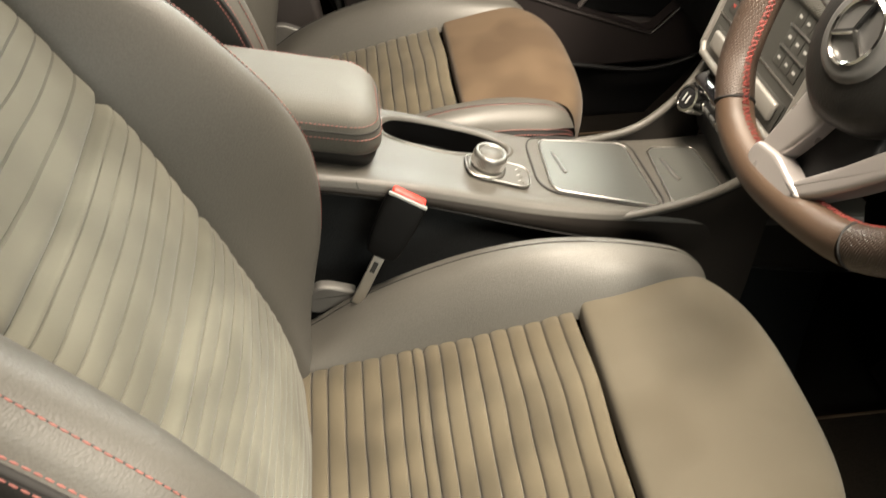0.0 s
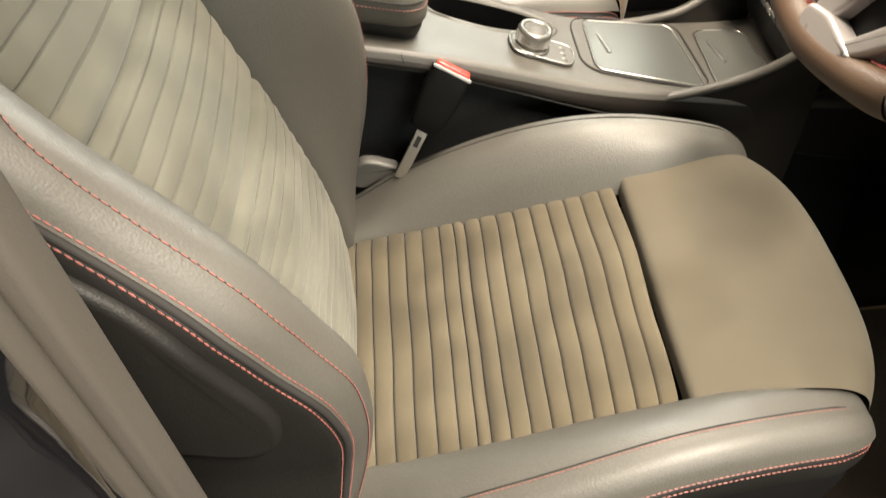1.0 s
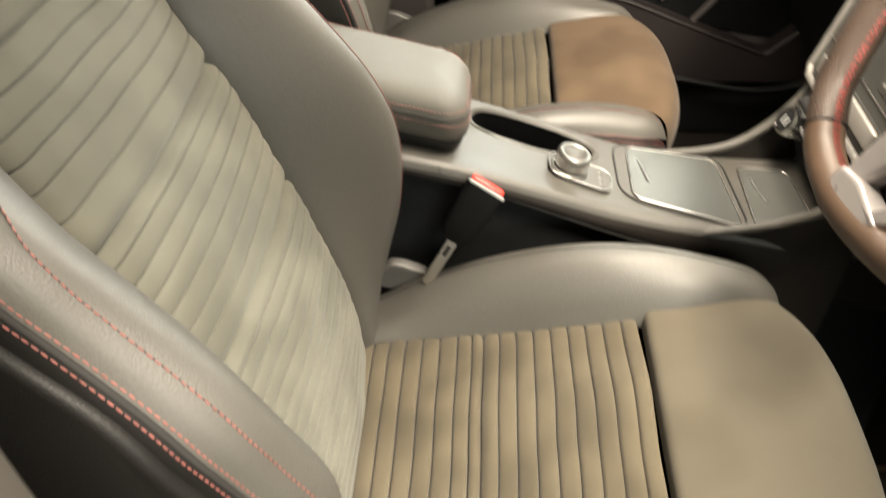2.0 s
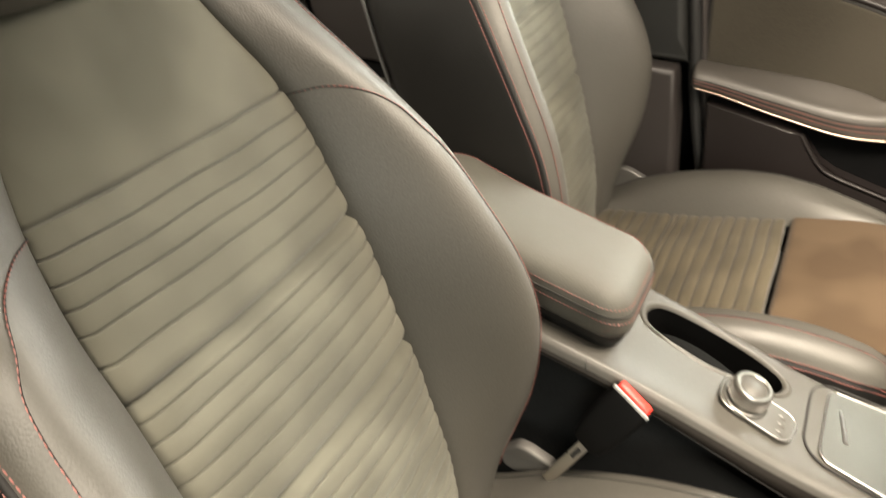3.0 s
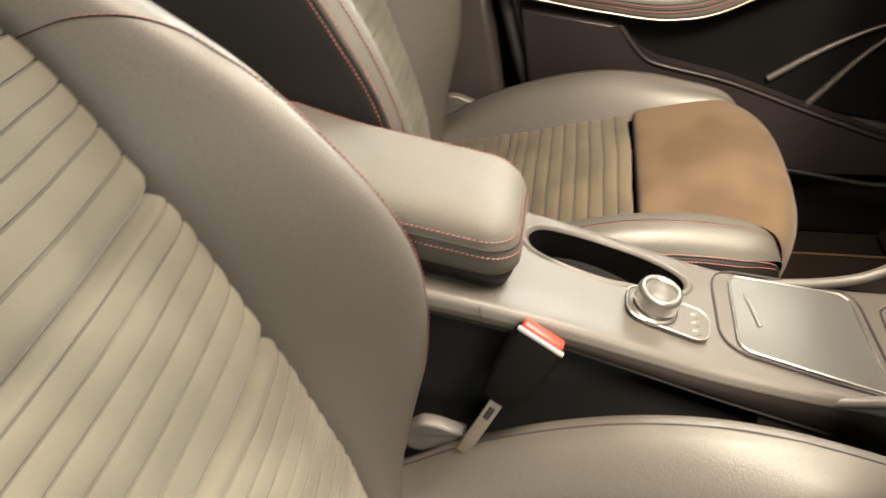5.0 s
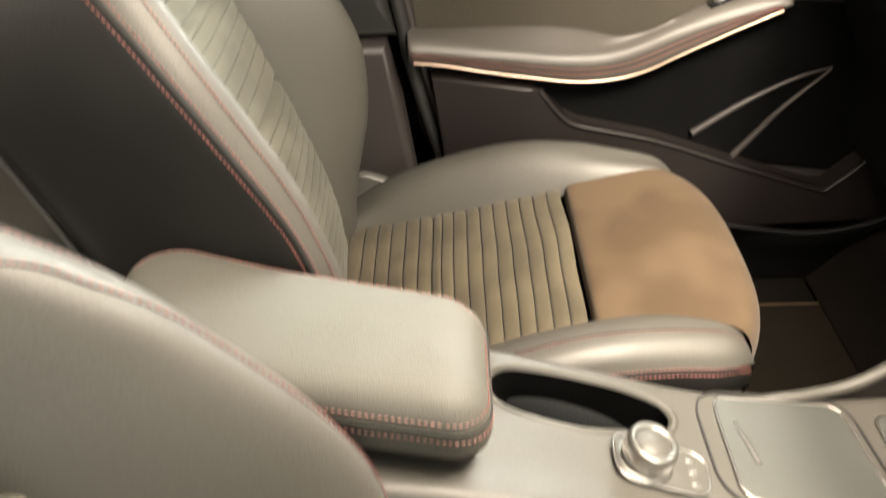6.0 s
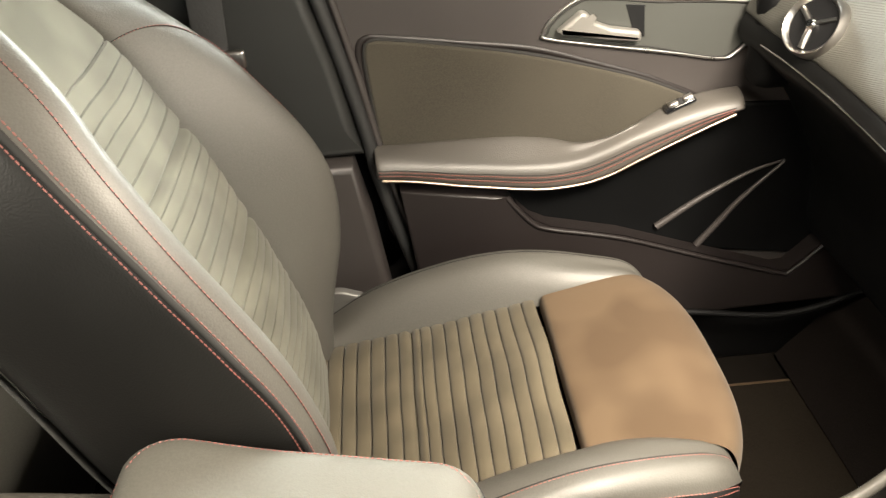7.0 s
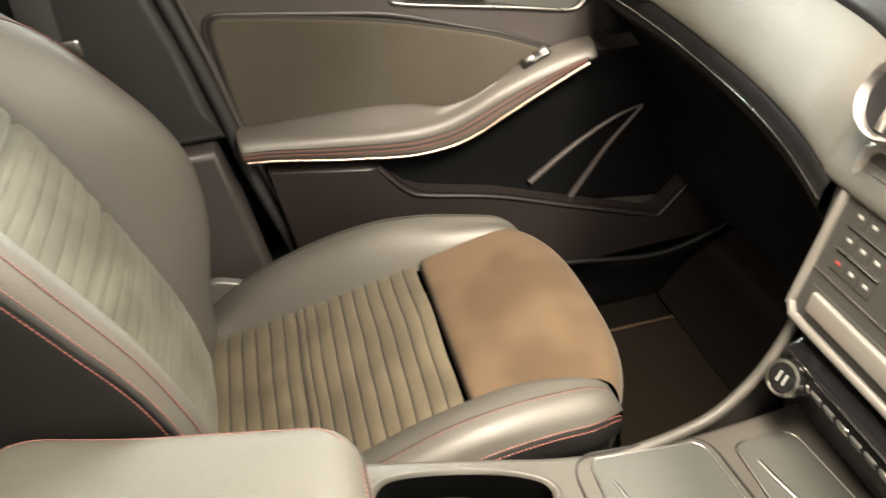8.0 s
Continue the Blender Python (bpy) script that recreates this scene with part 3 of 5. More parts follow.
def sport_seat(label, pad):
    seat = thing("car_seat", (0.20, 0, 0.05), label, "car seat", "front seats")
    part("cushion_insert", cushion_insert(), SUEDE_WARM_LIGHT, seat, "ribbed olive-grey suede insert")
    part("thigh_pad", thigh_pad(), pad, seat, "smooth suede pad")
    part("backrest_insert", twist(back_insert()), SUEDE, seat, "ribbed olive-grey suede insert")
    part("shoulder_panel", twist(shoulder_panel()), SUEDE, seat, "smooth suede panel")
    for s in (-1, 1):
        cb = part("cushion_bolster", cushion_side(s, lambda x: cushion_section(x, s), 26), LEATHER, seat, "grained leather bolster")
        part("cushion_flank", cushion_side(s, lambda x: cushion_flank(x, s), 18), LEATHER_DARK_SHADED, seat, "leather flank, darkened for shade")
        hide = back_side(s, back_section, 30)
        bb = part("backrest_bolster", twist(hide), LEATHER, seat, "grained leather bolster")
        panel = back_side(s, back_flank, 20)
        part("backrest_flank", twist(panel), LEATHER_DARK_SHADED, seat, "dark grained leather side panel, deepened for shade")
        # seams with red thread
        ridge = ridge_line(s, -0.0110, 0.0004, True)
        part("piping", tube(ridge_line(s, -0.0135 if s < 0 else -0.002, 0.0002, True), 0.0008, 6, n=80), SEAM, cb, "thin dark seam")
        if s < 0:
            part("stitching", stitches(ridge, 0.0040, 0.0012, 0.0006), THREAD, cb, "red thread", "stuff")
        low = [ridge_line(s, 0.0245 + o, -0.027 + dz) for o, dz in ((-0.0001, 0.0033), (0.0019, -0.0050))]
        part("stitching", stitches(low[0], 0.0040, 0.0012, 0.0007), THREAD, cb, "red thread", "stuff")
        part("stitching", stitches(low[1], 0.0040, 0.0012, 0.0007), THREAD, cb, "red thread", "stuff")
        part("piping", tube(ridge_line(s, 0.0236, -0.0262), 0.0009, 6, n=60), SEAM, cb, "black seam")
        zz = np.linspace(0.36, 0.71, 14)
        fc = 0.775 if s < 0 or SET["tall"] else 0.715
        crest = [back_point(back_section, z, fc, 0.0004, s) for z in zz]
        if SET["tall"] and s < 0:
            crest += [back_point(back_section, z, 0.775, 0.0004, s) for z in (0.74, 0.78, 0.82, 0.86, 0.90, 0.94)]
        else:  # the upper end of the crest seam bends inwards over the shoulder
            crest += [back_point(back_section, z, f, 0.0008, s) for z, f in ((0.74, fc - 0.01), (0.77, fc - 0.03), (0.79, fc - 0.055), (0.806, 0.65), (0.820, 0.58), (0.830, 0.48), (0.8345, 0.36), (0.834, 0.26), (0.832, 0.18), (0.830, 0.12))]
        crest = settle(crest, hide, 0.0007)
        part("stitching", twist(stitches(crest, 0.0040, 0.0012, 0.0006, (0.0006, 0, 0))), THREAD, bb, "red thread", "stuff")
        part("piping", twist(tube([(x - 0.0006, y - s * 0.0010, z) for x, y, z in crest], 0.0006, 6, n=90)), SEAM, bb, "thin dark seam")
        edge = [(XB(z) + LOWER(z, s) * PB(z, s) - 0.0030, s * (YO(z, s) - 0.045 * (YO(z, s) - YE(z)) - 0.0005), z) for z in np.linspace(0.33, 0.96, 22)]
        part("piping", twist(tube(edge, 0.0032, 8, n=90)), SEAM, bb, "black seam")
        for section, f, skin_of in ((back_section, 0.955, hide), (back_flank, 0.135, panel)):
            line = settle([back_point(section, z, f, 0.0005, s) for z in np.linspace(0.33, 0.96, 26)], skin_of, 0.0005, (0.3, s, 0))
            part("stitching", twist(stitches(line, 0.0040, 0.0012, 0.0007)), THREAD, bb, "red thread", "stuff")
    part("back_shell", back_shell(), PLASTIC_DOOR, seat, "grey moulded back shell")
    side = [(XB(z) - 0.100 + TUCK(z), YO(z, 1) - 0.014, z) for z in np.linspace(0.30, 0.80, 9)] + [(XB(0.85) - 0.082, YO(0.85, 1) - 0.008, 0.850), (XB(0.882) - 0.084, YO(0.882, 1) - 0.022, 0.884), (XB(0.90) - 0.088, 0.16, 0.900)]
    rim = side + [(x, -y, z) for x, y, z in reversed(side)]
    part("shell_rim", tube(rim, 0.0031, 8, n=120), BUTTON, seat, "pale edge of the back shell")
    hr = part("headrest", headrest(), LEATHER, seat, "one-piece leather headrest")
    for s in (-1, 1):
        part("stitching", stitches([(-0.222, s * 0.085, 0.968), (-0.215, s * 0.118, 0.985), (-0.225, s * 0.137, 1.02), (-0.24, s * 0.140, 1.06)], 0.0036, 0.0022, 0.0007), THREAD, hr, "red thread", "stuff")
    part("seat_base", box(0.19, 0, 0.235, 0.52, 0.42, 0.13, 0.03), PLASTIC_BLACK, seat, "black plastic seat base")
    for s in (-1, 1):
        rows = [[(x, s * (YR(x) + 0.020), ZC(x) - 0.060), (x, s * (YR(x) + 0.023), ZC(x) - 0.085), (x, s * (YR(x) + 0.018), 0.24), (x, s * (YR(x) + 0.0), 0.15)] for x in np.linspace(-0.10, 0.45, 12)]
        part("valance", skin(rows, 40, 12), PLASTIC_BLACK, seat, "black plastic valance")
    rows = [[(0.470, y, 0.36), (0.478, y, 0.30), (0.470, y, 0.22), (0.44, y, 0.16)] for y in np.linspace(-0.19, 0.19, 6)]
    part("front_valance", skin(rows, 12, 12), PLASTIC_BLACK, seat, "black front valance")
    for s in (-1, 1):
        part("seat_rail", box(0.17, s * 0.19, 0.105, 0.50, 0.05, 0.15, 0.006), PLASTIC_BLACK, seat)
        bracket = rounded([(x, s * 0.262, z) for x, z in ((-0.034, 0.340), (-0.012, 0.362), (0.004, 0.361), (0.038, 0.347), (0.030, 0.336), (-0.012, 0.312), (-0.03, 0.318))], 0.006, 4)
        part("hinge_bracket", slab(bracket, (0, -s, 0), 0.014, 0.004), BRACKET, seat, "pale metal hinge bracket")
    return seat


driver_seat = sport_seat("grey leather driver seat with ribbed suede inserts and red stitching", SUEDE_OLIVE)
SET["lean"], SET["tall"] = 0.010, True
passenger_seat = sport_seat("grey leather passenger seat with suede pad tinted brown for warm light, set further back", SUEDE_PAD)
passenger_seat.location = (0.20 - 0.080, 0.725, 0.05)
# only the driver seat shows the outer side, with an embossed airbag panel
oval = [(-0.150, 0.775), (-0.118, 0.735), (-0.094, 0.703), (-0.072, 0.663), (-0.053, 0.621), (-0.047, 0.590), (-0.049, 0.566), (-0.056, 0.551), (-0.072, 0.541), (-0.10, 0.545), (-0.15, 0.57), (-0.20, 0.64), (-0.235, 0.72), (-0.20, 0.78)]
SET["tall"] = False
flat = even([(x, -0.2625, z) for x, z in oval], 60, True)
loop = twist((flat, None))[0]
part("airbag_panel", slab(loop, (0, -1, 0), 0.008, 0.0075, 6), LEATHER_DARK_SHADED, driver_seat, "embossed dark leather panel")

# ---------------------------------------------------------------- shell of the car
floor = part("floor", box(0.0, 0.36, -0.02, 2.6, 1.60, 0.06, 0.005), CARPET, None, "dark carpeted cabin floor", "structure")
part("firewall", box(1.06, 0.36, 0.40, 0.10, 1.44, 0.86, 0.02), PLASTIC_BLACK, None, "black bulkhead behind the dashboard", "structure")
part("rear_wall", box(-1.32, 0.36, 0.62, 0.06, 1.44, 1.3, 0.02), CARPET, None, "dark trim behind the rear bench", "structure")
part("roof", box(-0.30, 0.36, 1.285, 1.50, 1.36, 0.05, 0.02), LINER, None, "pale fabric headliner", "structure")
part("body_left", box(-0.1, 1.215, 0.46, 2.5, 0.05, 0.82, 0.02), PAINT, None, "gloss black body side behind the passenger door", "structure")
for side, y in (("left", 1.135), ("right", -0.425)):
    s = 1 if y > 0 else -1
    part("sill_" + side, box(0.0, y + s * 0.01, 0.10, 2.5, 0.10, 0.20, 0.02), PLASTIC_BLACK, None, "black plastic door sill", "structure")
    part("roof_rail_" + side, tube([(-1.3, y - s * 0.05, 1.20), (-0.5, y - s * 0.05, 1.275), (0.3, y - s * 0.05, 1.245), (0.95, y - s * 0.02, 0.98), (1.15, y, 0.86)], 0.035, 10), LINER, None, "pale roof rail and windscreen pillar", "structure")


# ---------------------------------------------------------------- centre console
YC = 0.367
ZT = table((-0.40, 0.585), (-0.20, 0.550), (0.00, 0.516), (0.10, 0.492), (0.20, 0.461), (0.30, 0.430), (0.44, 0.409), (0.50, 0.403), (0.56, 0.400), (0.74, 0.395))
HW = table((-0.40, 0.092), (0.00, 0.090), (0.10, 0.088), (0.20, 0.086), (0.30, 0.084), (0.44, 0.088), (0.56, 0.100), (0.74, 0.112))
BAND = table((-0.40, 0.022), (0.10, 0.024), (0.20, 0.030), (0.30, 0.038), (0.44, 0.060), (0.56, 0.085), (0.74, 0.11))
console = thing("centre_console", (0.2, YC, 0.01), "grey plastic centre console between the seats", "centre console")


def console_body():
    rows = []
    for x in np.linspace(-0.42, 0.74, 16):
        z, w = ZT(x), HW(x)
        d = BAND(x)
        half = [(0.0, z), (w - 0.045, z), (w - 0.014, z + 0.002), (w - 0.004, z - 0.001), (w + 0.000, z - 0.007), (w + 0.001, z - 0.010)]
        rows.append([(x, YC - y, q) for y, q in reversed(half)] + [(x, YC + y, q) for y, q in half[1:]])
    return skin(rows, 240, 150)


def cut(shape, outline, depth=0.2):
    """Takes the faces of a sheet that lie inside an outline (seen from above) away."""
    o = np.array(outline)
    verts, faces = shape

    def inside(x, y):
        c = False
        for i in range(len(o)):
            (x1, y1), (x2, y2) = o[i], o[i - 1]
            if (y1 > y) != (y2 > y) and x < (x2 - x1) * (y - y1) / (y2 - y1) + x1:
                c = not c
        return c
    keep = [f for f in faces if not inside(sum(verts[i][0] for i in f) / len(f), sum(verts[i][1] for i in f) / len(f))]
    return verts, keep


CUP = [(0.089, 0.405), (0.098, 0.389), (0.122, 0.380), (0.165, 0.377), (0.205, 0.381), (0.240, 0.385), (0.254, 0.394), (0.259, 0.408), (0.250, 0.421), (0.220, 0.430), (0.180, 0.434), (0.140, 0.434), (0.106, 0.430), (0.092, 0.419)]
cup_loop = even([(x, y, 0) for x, y in CUP], 64, True)


def console_top():
    """A fine sheet whose inner border is the cup well's rim."""
    rows = []
    for k in np.linspace(0, 1, 5):
        row = []
        for q in cup_loop:
            d = q - V(0.172, 0.405, 0)
            d = d / np.linalg.norm(d)
            p = q + d * 0.010 * k
            row.append((p[0], p[1], ZT(p[0]) + 0.0022 * (1 - (2 * k - 1) ** 2) ** 0.5 + 0.0002 - 0.003 * (1 - k) ** 3))
        rows.append(row)
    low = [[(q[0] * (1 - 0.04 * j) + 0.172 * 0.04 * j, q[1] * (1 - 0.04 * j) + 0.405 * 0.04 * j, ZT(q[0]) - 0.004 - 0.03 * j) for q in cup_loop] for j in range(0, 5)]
    return rows, low


body = console_body()
part("console_top", cut(body, [tuple((q + 0.006 * (q - V(0.172, 0.405, 0)) / np.linalg.norm(q - V(0.172, 0.405, 0)))[:2]) for q in cup_loop]), PLASTIC, console, "grey soft plastic top")
rim_rows, well_rows = console_top()
part("cup_rim", grid_mesh(rim_rows, True), PLASTIC, console)
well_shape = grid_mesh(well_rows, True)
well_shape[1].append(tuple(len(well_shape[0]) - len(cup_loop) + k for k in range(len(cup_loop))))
part("cup_well", well_shape, WELL, console, "deep black cup holder well, darkened further for shade")
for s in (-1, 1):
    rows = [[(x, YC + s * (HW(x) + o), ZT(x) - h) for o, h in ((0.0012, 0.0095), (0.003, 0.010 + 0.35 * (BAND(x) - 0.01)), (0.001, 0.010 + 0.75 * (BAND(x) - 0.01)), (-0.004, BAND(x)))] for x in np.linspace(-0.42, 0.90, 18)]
    part("console_flank", skin(rows, 80, 14), CONSOLE_SHADED, console, "lower band of the console, darkened for shade")
    rows = []
    for x in np.linspace(-0.42, 0.74, 16):
        w = HW(x)
        rows.append([(x, YC + s * (w - 0.004), ZT(x) - BAND(x) + 0.001), (x, YC + s * (w - 0.014), ZT(x) - BAND(x) - 0.004), (x, YC + s * (w - 0.030), ZT(x) - BAND(x) - 0.03), (x, YC + s * (w - 0.036), 0.30), (x, YC + s * (w - 0.030), 0.15), (x, YC + s * w, 0.012)])
    part("console_side", skin(rows, 30, 12), CONSOLE_CARPET, console, "black carpeted console side")
    lip = [(x, YC + s * (HW(x) - 0.003), ZT(x) - BAND(x)) for x in np.linspace(-0.40, 0.70, 14)]
    part("console_seam", tube(lip, 0.0022, 6, n=70), SEAM, console)
part("console_joint", tube([(0.055, YC - HW(0.055) - 0.0008, ZT(0.055) - 0.020), (0.053, YC - HW(0.055) - 0.0012, ZT(0.055) - 0.007), (0.051, YC - HW(0.055) + 0.004, ZT(0.055) - 0.0002), (0.05, YC - HW(0.05) + 0.03, ZT(0.05) + 0.0003)], 0.0005, 5, n=20), SEAM, console)
# raised rail on each side that sweeps up to the dashboard
for s in (-1, 1):
    early = 0.0 if s > 0 else 0.012
    rail = [(0.28 + 4 * early, YC + s * (HW(0.28) - 0.008), ZT(0.28) - 0.011 - early), (0.36 + 2 * early, YC + s * (HW(0.36) - 0.006), ZT(0.36) - 0.003 - early), (0.45, YC + s * 0.088, ZT(0.45) + 0.014), (0.505, YC + s * 0.098, 0.450), (0.545, YC + s * 0.110, 0.490), (0.570, YC + s * 0.120, 0.535)]
    part("console_rail", tube(rail, 0.0065, 10, n=50), PLASTIC, console, "grey rail sweeping up to the dashboard")
    rows = []
    for (x, y, z) in spline(rail, 16):
        rows.append([(x, y, z), (x + 0.004, y - s * 0.002, z - 0.03), (x + 0.01, y, 0.30), (x + 0.01, y, 0.05)])
    part("console_cheek", grid_mesh(rows), CONSOLE_SHADED, console)


def lid_outline(x0, x1, yn0, yn1, yf, lift):
    pts = [(x0, yn0), (x1, yn1), (x1 - 0.012, yf), (x0 + 0.002, yf)]
    return rounded([(x, y, ZT(x) + lift) for x, y in pts], 0.016, 6)


# two flush lids with bright edges
for x0, x1, yn0, yn1, yf in ((0.308, 0.452, 0.326, 0.296, 0.440), (0.470, 0.556, 0.300, 0.300, 0.430)):
    o = lid_outline(x0, x1, yn0, yn1, yf, -0.0015)
    lid = part("storage_lid", slab(o, (0, 0, 1), 0.004, 0.002), LID, console, "satin grey sliding lid")
    part("lid_edge", tube([tuple(p + V(0, 0, 0.0036)) for p in o], 0.0012, 8, True, 120), SATIN, lid, "bright metal edge")
    gx = x0 + 0.020
    part("grip", tube([(gx - 0.004, yf - 0.028, ZT(gx) + 0.0035), (gx, (yf + yn0) / 2 + 0.012, ZT(gx) + 0.0040), (gx + 0.006, yf - 0.078, ZT(gx) + 0.0035)], 0.0028, 8, n=20, flat=0.5), SATIN, lid, "slim bright grip bar")
o = rounded([(x, y, ZT(x) + 0.0006) for x, y in ((0.290, 0.322), (0.462, 0.289), (0.450, 0.449), (0.290, 0.446))], 0.034, 8)
part("lid_groove", tube([tuple(p) for p in o], 0.0017, 6, True, 140), SEAM, console)

# controller knob on its plate
plate_pts = [(0.193, 0.324), (0.276, 0.316), (0.281, 0.362), (0.195, 0.372)]
plate_o = rounded([(x, y, ZT(x) + 0.002) for x, y in plate_pts], 0.018, 6)
control = thing("rotary_controller", (0.222, 0.342, ZT(0.222)), "knurled metal rotary controller on a chrome-edged plate", "control knob")
part("plate", slab(plate_o, (0.29, 0, 1), 0.004, 0.002), PLASTIC, control, "grey plate")
part("plate_edge", tube([tuple(p + V(0, 0, 0.004)) for p in plate_o], 0.0010, 8, True, 100), SATIN, control, "bright chrome edge")
m = Matrix.Translation((0.220, 0.346, ZT(0.220) + 0.003)) @ Matrix.Rotation(radians(14), 4, "Y")
knob_rows = [(0.0262, 0.0), (0.0262, 0.004), (0.0245, 0.0055), (0.0215, 0.0055), (0.0212, 0.0075), (0.0222, 0.009), (0.0226, 0.0240), (0.0216, 0.0275), (0.0195, 0.0285), (0.0160, 0.0278), (0.0150, 0.0265), (0.0, 0.0265)]
knob = part("knob", lathe(knob_rows, m, 40), KNOB, control, "pale satin metal knob")
ridges = []
for a in np.linspace(0, 2 * math.pi, 64, endpoint=False):
    base = [m @ Vector(((0.0222 + d) * math.cos(a + e), (0.0222 + d) * math.sin(a + e), h)) for h in (0.010, 0.0235) for d, e in ((0, -0.03), (0.0009, 0), (0, 0.03))]
    ridges.append(([list(v) for v in base], [(0, 1, 4, 3), (1, 2, 5, 4)]))
part("knurl", join(*ridges), CHROME, knob, "fine knurling", "stuff")
part("cap", lathe([(0.0150, 0.0262), (0.0140, 0.0272), (0.0, 0.0276)], m, 32), PLASTIC, knob, "grey cap")
for i in range(3):
    part("button", box(0.262, 0.328 + 0.012 * i, ZT(0.262) + 0.0058, 0.012, 0.009, 0.002, 0.001), PLASTIC, control)
    part("mark", box(0.262, 0.328 + 0.012 * i, ZT(0.262) + 0.0069, 0.004, 0.0012, 0.0006, 0.0002), WHITE_MARK, control, "pale mark")

# armrest with overhanging leather lid
arm = thing("armrest", (-0.05, YC + 0.02, 0.465), "pale grey leather armrest with red stitching on the console", "armrest")


def arm_z(x):
    """Rise of the armrest towards the rear."""
    return 0.165 * (0.09 - x) - 0.25 * max(0, x - 0.06) ** 1.5 + 0.003 * math.exp(-(((x + 0.09) / 0.10) ** 2)) + 0.40 * max(0, -x - 0.08) ** 1.5


def arm_loop(inset, h):
    """One level of the armrest: a rounded oblong in plan, drawn in by inset, at height h over its rising base line."""
    x0, x1, pts = -0.212 + inset, 0.087 - inset, []
    for cx, cs, a0, r in ((x1, 1, -90, 0.036), (x1, 1, 0, 0.036), (x0, -1, 90, 0.050), (x0, -1, 180, 0.050)):
        r = max(0.004, r - 0.55 * inset)
        sy = -1 if a0 in (-90, 180) else 1
        for a in np.linspace(a0, a0 + 90, 9):
            x = cx - cs * r + r * math.cos(radians(a))
            hy = 0.0745 + 0.012 * max(0, -x) - inset
            pts.append((x, sy * (hy - r) + r * math.sin(radians(a))))
    out = []
    for i in range(len(pts)):
        (xa, ya), (xb, yb) = pts[i], pts[(i + 1) % len(pts)]
        for f in ((0,) if (i + 1) % 9 else np.linspace(0, 1, 9)[:-1]):
            x, y = xa + (xb - xa) * f, ya + (yb - ya) * f
            out.append((x, 0.380 - 0.06 * (x + 0.07) + y, h + arm_z(x)))
    return out


PAD_LEVELS = ((0.010, 0.519), (0.004, 0.521), (0.0012, 0.526), (0.0, 0.534), (0.0002, 0.544), (0.0012, 0.553), (0.0042, 0.5620), (0.0092, 0.5690), (0.0165, 0.5740), (0.027, 0.5770))
pad_rows = [arm_loop(*q) for q in PAD_LEVELS]
for f in (0.3, 0.6, 0.85, 1.0):  # the crown closes along the middle of the pad
    row = []
    for x, y, z in pad_rows[len(PAD_LEVELS) - 1]:
        xn = x + f * (min(max(x, -0.155), 0.035) - x)
        row.append((xn, y + f * (0.380 - 0.06 * (xn + 0.07) - y), 0.5770 + 0.0022 * (1 - (1 - f) ** 2) + arm_z(xn)))
    pad_rows.append(row)
part("armrest_pad", grid_mesh(pad_rows, True), ARM_LEATHER, arm, "pale grained leather pad")
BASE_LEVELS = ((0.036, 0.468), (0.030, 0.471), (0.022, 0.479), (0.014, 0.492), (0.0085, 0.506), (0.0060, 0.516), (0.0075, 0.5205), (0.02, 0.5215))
part("armrest_base", grid_mesh([arm_loop(*q) for q in BASE_LEVELS], True, True), LEATHER_DARK_SHADED, arm, "dark leather underside")


def arm_line(inset, h):
    """A line round the pad at one level, kept a hair proud of its skin."""
    return arm_loop(inset - 0.0004, h + 0.0002)


part("arm_seam", tube(arm_line(0.0011, 0.5525), 0.0009, 6, True, 200), SEAM, arm, "thin dark seam")
def arm_stitch(near, away):
    """A line round the pad that lies at one level towards the driver and at another towards the passenger."""
    out = []
    for p, q in zip(arm_line(*near), arm_line(*away)):
        f = min(1.0, max(0.0, (p[1] - 0.395) / 0.03))
        out.append(tuple(V(*p) * (1 - f) + V(*q) * f))
    return out


for loop in (arm_stitch((0.0036, 0.5605), (0.0125, 0.5713)), arm_line(0.0002, 0.5445)):
    part("stitching", stitches(loop + loop[:1], 0.0034, 0.0016, 0.0007), THREAD, arm, "red thread", "stuff")

# buckle of the driver's belt
buckle = thing("belt_buckle", (0.03, 0.245, 0.33), "black belt buckle with red button and steel stalk", "seat belt buckle")
top_mid, foot = V(0.1112, 0.268, 0.482), V(0.048, 0.232, 0.372)
axis = Vector(tuple(top_mid - foot)).normalized()
wide = Vector((0.043, -0.013, -0.022)).normalized()
thick = axis.cross(wide).normalized()
wide = thick.cross(axis).normalized()
turn = Matrix((wide, thick, axis)).transposed().to_4x4()
rows = []
for d, wx, wy in ((0.0012, 0.0235, 0.0105), (0.0, 0.0255, 0.0125), (-0.006, 0.0262, 0.0132), (-0.030, 0.0258, 0.0134), (-0.055, 0.0236, 0.0126), (-0.074, 0.0210, 0.0112), (-0.080, 0.0185, 0.0090), (-0.081, 0.012, 0.005)):
    q = top_mid + d * np.array(axis)
    rows.append([q + wx * math.copysign(abs(math.cos(a)) ** 0.45, math.cos(a)) * np.array(wide) + wy * math.copysign(abs(math.sin(a)) ** 0.45, math.sin(a)) * np.array(thick) for a in np.linspace(0, 2 * math.pi, 28, endpoint=False)])
part("buckle_body", grid_mesh(rows, True, True), MATT_BLACK, buckle, "black plastic housing")
c = top_mid + 0.0025 * np.array(axis)
part("button", box(*c, 0.044, 0.0165, 0.010, 0.003, turn), RED, buckle, "red release button")
c2 = top_mid + 0.0015 * np.array(axis) - 0.0105 * np.array(thick)
